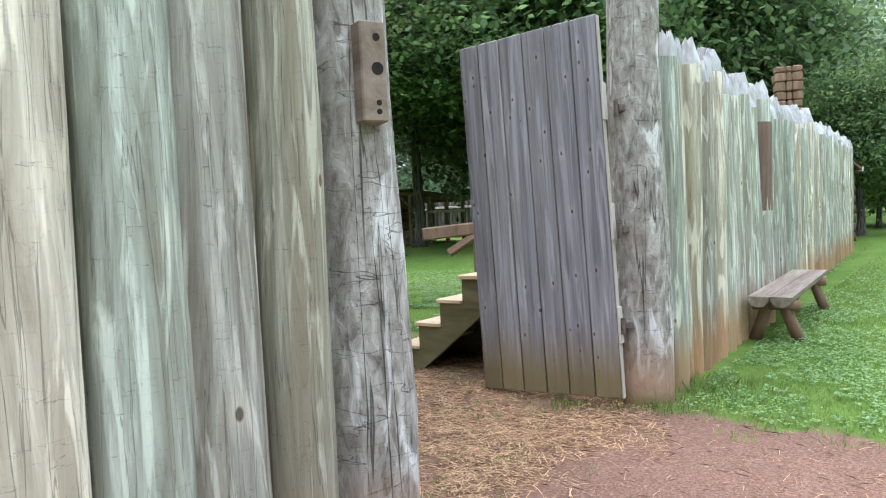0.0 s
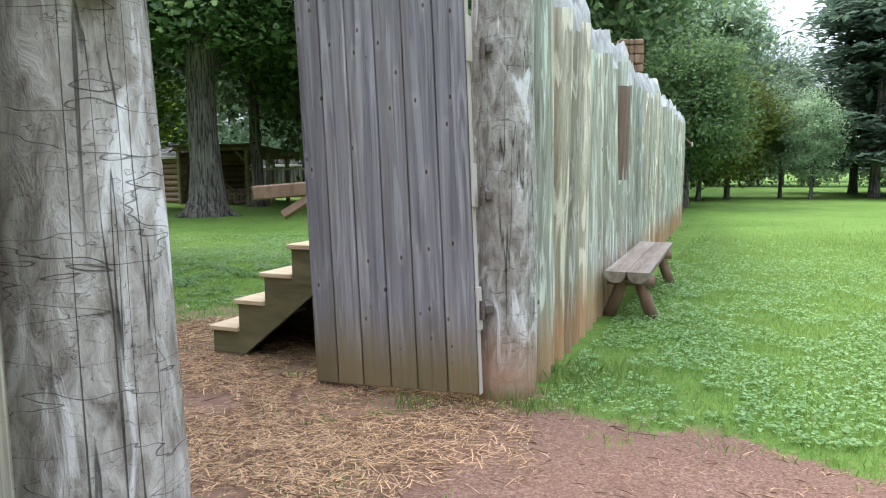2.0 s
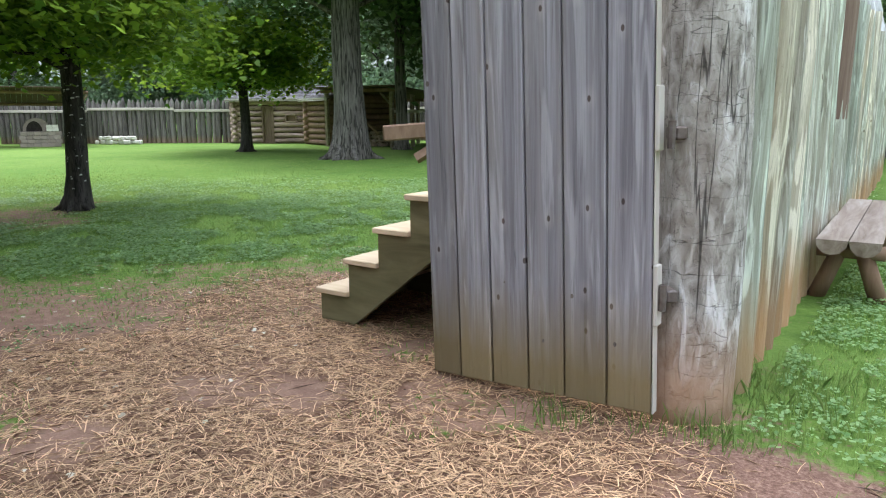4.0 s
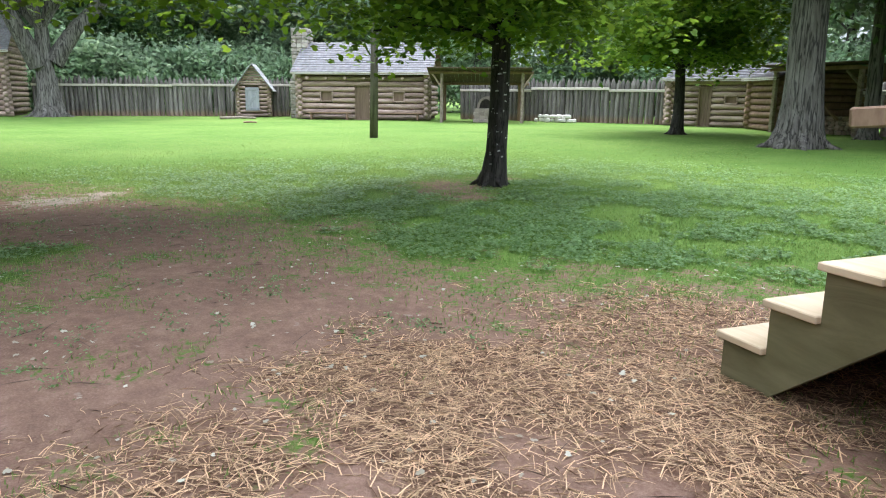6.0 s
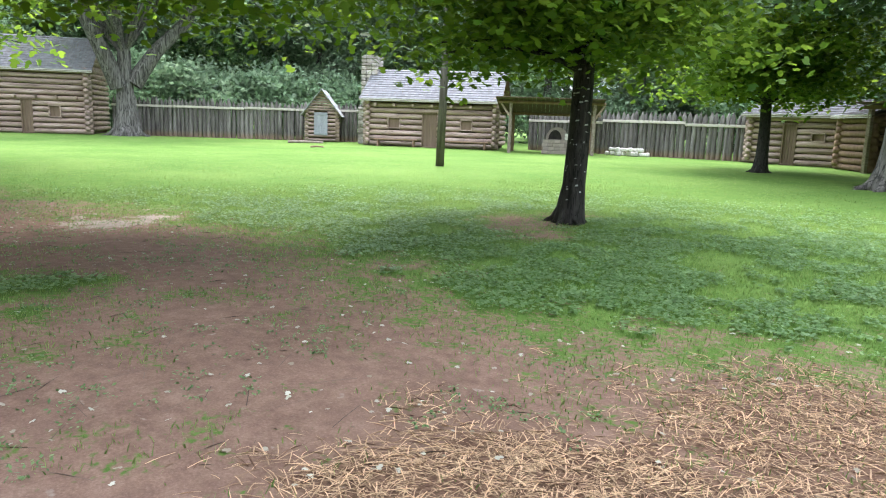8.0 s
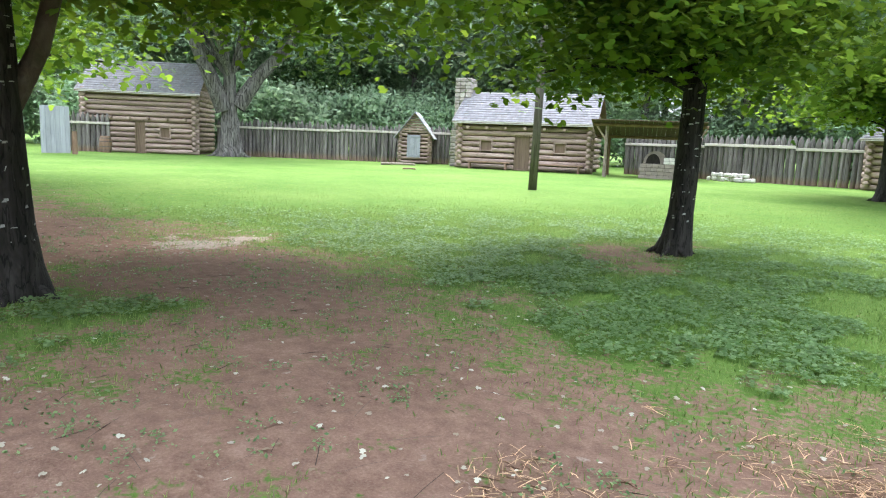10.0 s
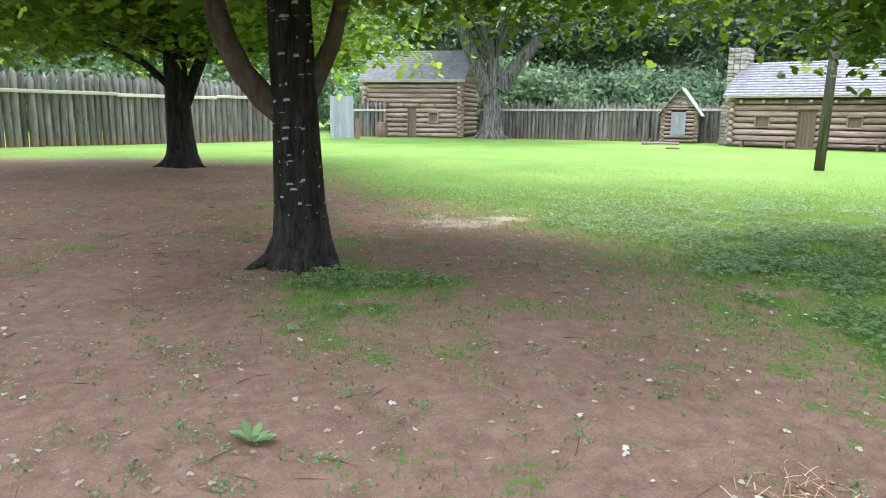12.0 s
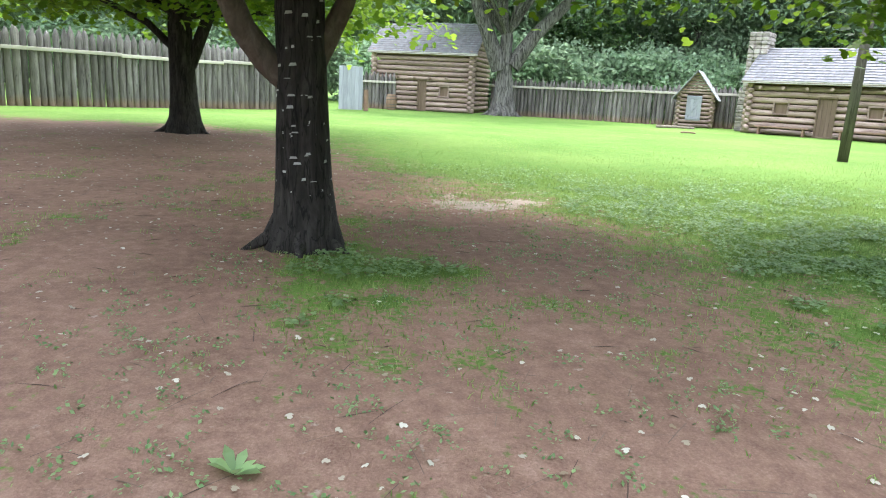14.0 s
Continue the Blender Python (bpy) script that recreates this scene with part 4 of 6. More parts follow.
def cabin(name, a, b, depth, h, courses, ridge, label, doors=(), windows=(), overhang=0.35, seed=0, roof_label="", chimney=None, chimney_mat=None, joists=0.0, log_mat=None):
    rg = random.Random(seed)
    log_mat = log_mat or M_LOG
    L = math.hypot(b[0] - a[0], b[1] - a[1])
    c = thing(name, at(a, along(a, b)), label, "log cabin")
    step = h / courses
    r = step * 0.46
    g = Geo()
    g.box(pose(L / 2, 0.10, h / 2), L - 0.1, 0.10, h - 0.02)
    g.box(pose(L / 2, depth - 0.10, h / 2), L - 0.1, 0.10, h - 0.02)
    g.box(pose(0.10, depth / 2, h / 2), 0.10, depth - 0.32, h - 0.02)
    g.box(pose(L - 0.10, depth / 2, h / 2), 0.10, depth - 0.32, h - 0.02)
    part("chinking", g, M_CHINK, c)
    holes = [(x0, x1, 0, z1) for x0, x1, z1 in doors] + list(windows)
    for i in range(courses):
        z = step * (i + 0.5)
        spans = [(-0.22, L + 0.22)]
        for x0, x1, z0, z1 in holes:
            if z0 < z < z1:
                nxt = []
                for s0, s1 in spans:
                    if x0 > s0 and x1 < s1:
                        nxt += [(s0, x0), (x1, s1)]
                    else:
                        nxt.append((s0, s1))
                spans = nxt
        for s0, s1 in spans:
            g = Geo()
            log_run(g, s0, s1, 0.02, z, r, "x", rg)
            part("log", g, log_mat, c, smooth=True)
        for x in (0.02, L - 0.02):
            g = Geo()
            log_run(g, -0.22, depth + 0.22, x, z + step * 0.5 if i < courses - 1 else z + step * 0.3, r, "y", rg)
            part("log", g, log_mat, c, smooth=True, m=None)
    for x0, x1, z1 in doors:
        n = 4
        d = part("door", Geo(), M_DOOR, c)
        for k in range(n):
            g = Geo()
            w = (x1 - x0 - 0.08) / n
            g.box(pose(x0 + 0.04 + w * (k + 0.5), 0.02, z1 / 2), w - 0.01, 0.05, z1 - 0.06, 0.004)
            part("plank", g, M_DOOR, d)
        for bx, bz, sx, sz in ((x0 + 0.02, z1 / 2, 0.06, z1), (x1 - 0.02, z1 / 2, 0.06, z1), ((x0 + x1) / 2, z1 - 0.02, x1 - x0 + 0.04, 0.07), ((x0 + x1) / 2, 0.03, x1 - x0 + 0.1, 0.06)):
            g = Geo()
            g.box(pose(bx, -0.02, bz), sx, 0.16, sz, 0.006)
            part("frame", g, M_DOOR, d)
    for x0, x1, z0, z1 in windows:
        w = part("window", Geo(), M_DOOR, c)
        g = Geo()
        g.box(pose((x0 + x1) / 2, 0.035, (z0 + z1) / 2), x1 - x0 - 0.06, 0.03, z1 - z0 - 0.06)
        part("shutter", g, M_DOOR, w)
        for bx, bz, sx, sz in ((x0, (z0 + z1) / 2, 0.06, z1 - z0 + 0.06), (x1, (z0 + z1) / 2, 0.06, z1 - z0 + 0.06), ((x0 + x1) / 2, z1, x1 - x0, 0.06), ((x0 + x1) / 2, z0, x1 - x0, 0.06)):
            g = Geo()
            g.box(pose(bx, -0.03, bz), sx, 0.16, sz, 0.005)
            part("frame", g, log_mat, w)
    if joists:
        x = 0.5
        while x < L - 0.3:
            g = Geo()
            g.tube([(x, -0.42, joists), (x, 0.1, joists)], [0.075, 0.075], 8)
            part("joist_end", g, log_mat, c)
            x += 1.0
    # gable ends in horizontal logs
    half = depth / 2
    for x in (0.05, L - 0.05):
        k = 0
        z = h + 0.1
        while z < ridge - 0.2:
            w = half * (1 - (z - h) / (ridge - h))
            g = Geo()
            log_run(g, half - w, half + w, x, z, r, "y", rg)
            part("gable_log", g, log_mat, c, smooth=True)
            z += step * 0.95
    # shingled slopes in overlapping courses
    roof = part("roof", Geo(), M_SHINGLE, c, roof_label or "grey wooden shingle roof")
    run = math.hypot(half + overhang, (ridge - h) * (half + overhang) / half)
    rows = max(6, int(run / 0.24))
    drop = (ridge - h) * (half + overhang) / half
    for side in (-1, 1):
        g = Geo()
        for k in range(rows):
            f0, f1 = k / rows, (k + 1.25) / rows
            x = -0.35
            while x < L + 0.35:
                w = min(rg.uniform(0.12, 0.22), L + 0.35 - x + 0.01)
                lift = 0.03 + rg.uniform(0, 0.012)
                jag = rg.uniform(-0.02, 0.02) / run
                q = []
                for f, up in ((f0 - jag, lift + 0.018), (min(1, f1), 0.004)):
                    yy = half + side * (half + overhang) * (1 - f)
                    zz = ridge - drop * (1 - f) + up + 0.12
                    q += [Vector((x, yy, zz)), Vector((x + w - 0.006, yy, zz))]
                o = len(g.v)
                g.v += [q[0], q[1], q[3], q[2], q[0] - Vector((0, 0, 0.02)), q[1] - Vector((0, 0, 0.02))]
                g.f += [(o, o + 1, o + 2, o + 3), (o + 4, o + 5, o + 1, o)]
                g.m += [0, 0]
                x += w
        part("shingles", g, M_SHINGLE_MASS, roof)
        g = Geo()
        ang = math.atan2(drop, half + overhang)
        g.box(Matrix.Translation((L / 2, half + side * (half + overhang) / 2, ridge - drop / 2 + 0.07)) @ Matrix.Rotation(-side * ang, 4, "X"), L + 0.66, run, 0.05)
        part("decking", g, M_DOOR, roof)
        g = Geo()
        g.box(pose(L / 2, half + side * (half + overhang - 0.02), ridge - drop + 0.09), L + 0.7, 0.04, 0.12, 0.005)
        part("eave_board", g, M_EDGE, roof, "pale weathered eave board")
    if chimney:
        cx, w, cd, top, stuff = chimney
        ch = part("chimney", Geo(), M_STONE, c, stuff)
        z = 0.0
        while z < top:
            hgt = rg.uniform(0.14, 0.26)
            ww = w * (1.35 if z < 1.9 else 1.0)
            for (px, py, sx, sy, n) in ((cx, half - cd / 2, ww, 0.2, 3), (cx, half + cd / 2, ww, 0.2, 3), (cx - ww / 2 + 0.1, half, 0.2, cd, 3), (cx + ww / 2 - 0.1, half, 0.2, cd, 3)):
                for j in range(n):
                    g = Geo()
                    if sx > sy:
                        g.box(pose(px - sx / 2 + sx * (j + 0.5) / n, py + rg.uniform(-0.03, 0.03), z + hgt / 2, 0, 0, rg.uniform(-5, 5)), sx / n - 0.012, sy, hgt - 0.012, 0.03)
                    else:
                        g.box(pose(px + rg.uniform(-0.03, 0.03), py - sy / 2 + sy * (j + 0.5) / n, z + hgt / 2, 0, 0, rg.uniform(-5, 5)), sx, sy / n - 0.012, hgt - 0.012, 0.03)
                    part("stone" if chimney_mat is None else "log", g, chimney_mat or M_STONE, ch)
            z += hgt
    return c


M_SHINGLE_MASS = grainy("silvered_shingle", [(0.13, 0.125, 0.13), (0.19, 0.187, 0.195), (0.255, 0.25, 0.26)], (1, 1, 1), 9, 0.9, 0.4, 0.35, (0.20, 0.19, 0.18), 0.7, 0.16, island=True)
cabin("log_cabin", (-46.6, 5.0), (-44.5, 10.62), 5.0, 3.5, 12, 5.2, "two-storey tan log cabin with a grey shingle roof", doors=((2.75, 3.3, 1.85),), windows=((4.1, 4.65, 0.9, 1.5),), seed=1, joists=1.95)
cabin("log_cabin", (-34.63, 22.47), (-29.85, 27.2), 4.6, 2.55, 9, 3.95, "tan log cabin with plank door, shuttered windows and stone chimney", doors=((2.95, 3.72, 1.8),),
      windows=((1.12, 1.75, 0.95, 1.5), (4.97, 5.55, 0.95, 1.47)), seed=2, overhang=0.45, joists=2.12, chimney=(-0.45, 0.9, 1.1, 4.6, "rough fieldstone chimney"))
cabin("log_cabin", (-19.69, 33.58), (-15.89, 34.34), 4.2, 2.1, 8, 2.75, "low pale log cabin with one small window", doors=((1.40, 1.97, 1.76),), windows=((2.57, 3.09, 1.04, 1.39),), seed=3)
cabin("log_cabin", (5.0, 21.9), (5.0, 26.9), 2.8, 2.3, 9, 3.6, "dark log cabin behind the stockade with a log chimney", seed=4, chimney=(-0.3, 0.55, 0.45, 4.75, "stacked log chimney"), chimney_mat=M_LEG, log_mat=M_CHINK)

# log_mat is darker here to put the wall's shade into its colour
cabin("log_cabin", (-15.6, 33.3), (-13.75, 31.8), 3.2, 2.05, 8, 2.5, "low log cabin beside the woodshed, its shade put into dark brown logs", seed=5, log_mat=M_LEG)


# ---- small buildings and yard things ----
def plank_shed(a, b, depth, h, ridge):
    L = math.hypot(b[0] - a[0], b[1] - a[1])
    rg = random.Random(31)
    s = thing("gabled_shed", at(a, along(a, b)), "small log shed with a steep gable and a silver plank door", "shed")
    g = Geo()
    g.box(pose(L / 2, depth / 2, h / 2), L - 0.16, depth - 0.16, h)
    part("chinking", g, M_CHINK, s)
    n = 8
    for i in range(n):
        z = h * (i + 0.5) / n
        for x0, x1 in ((-0.12, L + 0.12),) if z < 0.4 else ((-0.12, 0.42), (1.18, L + 0.12)):
            g = Geo()
            log_run(g, x0, x1, 0.02, z, 0.08, "x", rg)
            part("log", g, M_LOG, s, smooth=True)
        for x in (0.02, L - 0.02):
            g = Geo()
            log_run(g, -0.12, depth + 0.1, x, z + 0.08, 0.08, "y", rg)
            part("log", g, M_LOG, s, smooth=True)
    half = L / 2
    for i in range(8):
        g = Geo()
        z0, z1 = h + (ridge - h) * i / 8.2, h + (ridge - h) * (i + 0.93) / 8.2
        w = half * (1 - (z0 - h) / (ridge - h))
        g.box(pose(half, -0.02, (z0 + z1) / 2), 2 * w, 0.10, z1 - z0 - 0.02, 0.03)
        part("gable_board", g, M_LOG, s)
    d = part("door", Geo(), M_GREYDOOR, s, "silvery plank door with a diagonal brace")
    for k in range(4):
        g = Geo()
        g.box(pose(0.42 + 0.19 * (k + 0.5), -0.05, 1.0), 0.185, 0.04, 1.28, 0.004)
        part("plank", g, M_GREYDOOR, d)
    g = Geo()
    g.box(pose(0.80, -0.085, 1.0, 0, -52, 0), 1.2, 0.03, 0.11, 0.004)
    part("brace", g, M_GREYDOOR, d)
    for zz in (0.46, 1.54):
        g = Geo()
        g.box(pose(0.80, -0.085, zz), 0.74, 0.03, 0.11, 0.004)
        part("ledge", g, M_GREYDOOR, d)
    roof = part("roof", Geo(), M_SHINGLE, s, "steep grey board roof")
    ang = math.atan2(ridge - h, half)
    slope = math.hypot(ridge - h, half) + 0.5
    for side in (-1, 1):
        for k in range(5):
            g = Geo()
            w = slope / 5
            t = slope - w * (k + 0.5)
            g.box(Matrix.Translation((half + side * (slope - t) * math.cos(ang), depth / 2 - 0.12, ridge + 0.08 - (slope - t) * math.sin(ang))) @ Matrix.Rotation(side * ang, 4, "Y"), w + 0.02, depth + 0.55, 0.03 + 0.01 * (k % 2))
            part("roof_board", g, M_SHINGLE, roof)
    return s


plank_shed((-39.2, 21.05), (-38.3, 22.5), 1.9, 1.75, 2.85)

OV_A, OV_B = (-27.6, 26.2), (-24.85, 29.15)
shelter = thing("oven_shelter", at(OV_A, along(OV_A, OV_B)), "open timber shelter with a plank roof over a clay oven", "shelter")
for x, y, h in ((0.1, 0.0, 2.35), (4.0, 0.0, 2.35), (0.1, 3.0, 1.85), (4.0, 3.0, 1.85)):
    g = Geo()
    g.tube([(x, y, -0.1), (x, y, h)], [0.085, 0.075], 8)
    part("post", g, M_LEG if y else M_BENCH, shelter)
for x, sx in ((0.1, 1), (4.0, -1)):
    g = Geo()
    g.tube([(x, 0, 1.65), (x - sx * 0.45, 0, 2.3)], [0.05, 0.05], 8)
    part("brace", g, M_LOG, shelter)
for y, z in ((0.0, 2.38), (3.0, 1.9)):
    g = Geo()
    g.tube([(-0.5, y, z), (4.5, y, z)], [0.07, 0.07], 8)
    part("beam", g, M_LEG, shelter)
# boards take the dark chinking colour to paint in the roof's shaded underside
for k in range(24):
    g = Geo()
    g.box(Matrix.Translation((-0.5 + 0.21 * k, 1.4, 2.27)) @ Matrix.Rotation(radians(-9.3), 4, "X"), 0.2, 4.0, 0.035)
    part("roof_board", g, M_CHINK, shelter)

oven = thing("clay_oven", at((-26.6, 27.5), along(OV_A, OV_B)), "low block hearth with a sooty arched oven mouth", "oven")
rg = random.Random(8)
for r in range(4):
    for k in range(6):
        g = Geo()
        g.box(pose(0.27 * (k + 0.5) + (0.06 if r % 2 else 0), 0.3, 0.17 * (r + 0.5)), 0.262, 0.5, 0.162, 0.012)
        part("block", g, M_BRICK, oven)
for r in range(2):
    for k in range(2):
        g = Geo()
        g.box(pose(1.2 + 0.24 * k, 0.25, 0.68 + 0.15 * (r + 0.5)), 0.23, 0.4, 0.14, 0.012)
        part("block", g, M_BLOCK, oven)
g = Geo()
for i in range(9):
    a = math.pi * i / 8
    for y in (0.55, 1.5):
        g.v.append(Vector((0.72 + 0.55 * math.cos(a), y, 0.68 + 0.60 * math.sin(a))))
for i in range(8):
    g.f.append((2 * i, 2 * i + 1, 2 * i + 3, 2 * i + 2))
g.f.append(tuple(range(0, 18, 2)))
g.m = [0] * len(g.f)
part("dome", g, M_BRICK, oven)
# flat plate in near-black: soot and inner shade of the oven mouth
g = Geo()
pts = [(0.62 + 0.32 * math.cos(math.pi * i / 8), 0.53, 0.69 + 0.45 * math.sin(math.pi * i / 8)) for i in range(9)]
g.v = [Vector(p) for p in pts] + [Vector((p[0], 0.545, p[2])) for p in pts]
g.f = [tuple(range(9)), tuple(range(17, 8, -1))] + [(i, i + 9, (i + 1) % 9 + 9, (i + 1) % 9) for i in range(9)]
g.m = [0] * len(g.f)
part("oven_mouth", g, M_SOOT_SHADE, oven, "flat black arch painted as the sooty, shaded oven mouth")

# pale stones heaped in a low ring
stones = thing("stone_heap", at((-25.6, 31.0), along((-27.3, 32), (-19.8, 34.5))), "low heap of pale stone blocks in front of the stockade", "stones")
for k in range(22):
    g = Geo()
    lv = 0 if k < 13 else 1
    x = 0.17 * k if lv == 0 else 0.2 + 0.19 * (k - 13)
    g.box(pose(x, rg.uniform(-0.15, 0.15), 0.11 + 0.19 * lv, rg.uniform(-8, 8), rg.uniform(-8, 8), rg.uniform(-25, 25)), rg.uniform(0.16, 0.26), 0.24, rg.uniform(0.16, 0.22), 0.04)
    part("stone", g, M_BLOCK, stones)


def plank_bench(p, yaw, length, label):
    b = thing("slab_bench", at(p, yaw), label, "bench")
    g = Geo()
    g.box(pose(length / 2, 0, 0.36), length, 0.3, 0.08, 0.02)
    part("seat", g, M_LEG, b)
    for x in (0.2, length - 0.2):
        for y, sl in ((-0.1, -0.06), (0.1, 0.06)):
            g = Geo()
            g.tube([(x, y + sl, -0.02), (x, y, 0.33)], [0.05, 0.045], 8)
            part("leg", g, M_LEG, b)
    return b


cb_yaw = along((-34.63, 22.47), (-29.85, 27.2))
cbv = Vector((math.cos(cb_yaw), math.sin(cb_yaw)))
cbn = Vector((cbv.y, -cbv.x))
p1 = Vector((-34.63, 22.47)) + cbv * 0.5 + cbn * 0.4
p2 = Vector((-34.63, 22.47)) + cbv * 3.9 + cbn * 0.4
plank_bench(p1, cb_yaw, 2.3, "split slab bench against a cabin wall")
plank_bench(p2, cb_yaw, 2.6, "split slab bench beside a cabin door")

# a second, open gate leaf in the side wall
GA2, GB2 = Vector((-39.95, 3.1)), Vector((-40.5, 4.35))
gate2 = thing("plank_gate", at(GA2, along(GA2, GB2)), "pale grey open plank gate in the far stockade corner", "gate")
for k in range(6):
    g = Geo()
    g.box(pose(0.22 * (k + 0.5), 0, 1.15), 0.214, 0.05, 2.2, 0.005)
    part("board", g, M_GREYDOOR, gate2)
g2p = thing("gate_post", at((-40.6, 4.5)), "short dark post beside the far gate", "post")
g = Geo()
g.tube([(0, 0, -0.1), (0, 0, 1.1)], [0.13, 0.12], 10)
part("trunk", g, M_LEG, g2p)

barrel = thing("barrel", at((-45.0, 6.0)), "dark wooden barrel beside the log cabin", "barrel")
g = Geo()
g.tube([(0, 0, 0), (0, 0, 0.2), (0, 0, 0.45), (0, 0, 0.7), (0, 0, 0.9)], [0.26, 0.31, 0.33, 0.31, 0.26], 16)
part("staves", g, M_LEG, barrel)
for z, r in ((0.14, 0.30), (0.32, 0.33), (0.6, 0.33), (0.78, 0.295)):
    g = Geo()
    g.tube([(0, 0, z - 0.02), (0, 0, z + 0.02)], [r + 0.006, r + 0.006], 16)
    part("hoop", g, M_IRON, barrel)

for i, (p, yaw, l, r) in enumerate((((-36.0, 18.6), 1.3, 1.8, 0.07), ((-31.0, 17.6), 0.9, 0.6, 0.04))):
    lg = thing("fallen_log", at(p, yaw), "pale barkless log lying on the lawn", "log")
    g = Geo()
    g.tube([(0, 0, r), (l * 0.5, 0.05, r + 0.02), (l, 0, r)], [r, r * 0.95, r * 0.8], 10, wobble=0.1)
    part("trunk", g, M_BENCH if i == 0 else M_LEG, lg)

pole = thing("flag_pole", at((-18.95, 16.38)), "tall dark wooden pole standing in the lawn", "pole")
g = Geo()
g.tube([(0, 0, -0.2), (0.02, 0.06, 3), (0.05, 0.14, 6), (0.1, 0.2, 11)], [0.13, 0.115, 0.10, 0.06], 12)
part("shaft", g, M_POLE, pole, smooth=True)

# a braced timber rail half hidden by the gate
rail_t = thing("hitching_rail", at((-3.25, 10.8), radians(20)), "low brown timber rail with a slanting brace in the grass", "rail")
g = Geo()
g.box(pose(1.05, 0, 1.20, 0, -4, 0), 2.1, 0.09, 0.19, 0.02)
part("beam", g, M_LEG, rail_t)
g = Geo()
g.tube([(0.40, 0.0, 0.82), (0.92, 0.0, 1.14)], [0.07, 0.07], 4)
part("brace", g, M_LEG, rail_t)
for x in (0.85, 1.7):
    g = Geo()
    g.box(pose(x, 0.11, 0.62), 0.12, 0.12, 1.36, 0.01)
    part("post", g, M_LEG, rail_t)

# woodshed in the far corner
WS_YAW = math.atan2(-1.0, 3.5)
ws = thing("woodshed", at((-13.75, 31.45), WS_YAW), "open woodshed of grey posts with a slanting plank roof over firewood", "shed")
for x, y, h in ((0.0, 0, 2.3), (1.75, 0, 2.3), (3.5, 0, 2.3), (3.5, 1.5, 2.2), (3.5, 3.0, 2.1), (3.5, 4.5, 2.0), (0.0, 4.5, 2.0), (1.75, 4.5, 2.0)):
    g = Geo()
    g.box(pose(x, y, h / 2 - 0.05), 0.15, 0.15, h + 0.1, 0.012)
    part("post", g, M_BENCH, ws)
for x0, x1, y in ((3.5, 2.95, 0.0), (1.75, 1.2, 0.0)):
    g = Geo()
    g.tube([(x0, y - 0.02, 1.75), (x1, y - 0.02, 2.25)], [0.05, 0.05], 4)
    part("brace", g, M_BENCH, ws)
g = Geo()
g.tube([(1.0, 0.3, 1.75), (2.5, 0.4, 0.55)], [0.05, 0.05], 4)
part("brace", g, M_LEG, ws)
for y, z in ((0.0, 2.36), (4.5, 2.03)):
    g = Geo()
    g.box(pose(1.75, y, z), 4.1, 0.14, 0.14, 0.01)
    part("beam", g, M_LEG, ws)
for z in (0.75, 1.5):
    g = Geo()
    g.box(pose(3.58, 2.3, z), 0.05, 4.5, 0.11, 0.01)
    part("side_rail", g, M_RAIL, ws)
# dark board colour again stands in for shade below the roof
for k in range(21):
    g = Geo()
    g.box(Matrix.Translation((-0.35 + 0.21 * k, 2.2, 2.32)) @ Matrix.Rotation(radians(-4.2), 4, "X"), 0.2, 5.4, 0.04)
    part("roof_board", g, M_CHINK, ws)
wood = thing("firewood_stack", at((-13.3, 32.2), WS_YAW), "stack of split firewood under a woodshed roof", "firewood")
for k in range(76):
    g = Geo()
    rr, row = rg.uniform(0.06, 0.11), k // 19
    x0, z0 = 0.16 * (k % 19) + rg.uniform(-0.03, 0.03) + 0.08 * (row % 2), 0.09 + 0.165 * row
    g.tube([(x0, rg.uniform(-0.06, 0.0), z0), (x0 + rg.uniform(-0.03, 0.03), 0.45, z0)], [rr, rr], 6)
    part("billet", g, M_LOG if k % 3 else M_BENCH, wood)

# ---- trees ----
LEAF = np.array([(0, 0, 0), (0.28, 0.10, 0.03), (0.50, 0.34, -0.03), (0.24, 0.46, 0.02), (0.30, 0.78, -0.03), (0, 1.0, -0.06), (-0.30, 0.78, -0.03), (-0.24, 0.46, 0.02), (-0.50, 0.34, -0.03), (-0.28, 0.10, 0.03)])
CLUMP = np.array([(-0.5, -0.15, 0), (-0.1, -0.5, 0.08), (0.45, -0.3, 0), (0.5, 0.2, 0.1), (0.05, 0.5, 0), (-0.4, 0.35, 0.07)])
SPRIG = np.array([(0, -0.5, 0), (0.3, 0.0, 0.08), (0, 0.55, 0), (-0.3, 0.0, -0.06)])
NEEDLES = np.array([(-0.6, -0.1, 0), (0, -0.22, 0.06), (0.6, 0.0, -0.1), (0, 0.22, 0.06)])


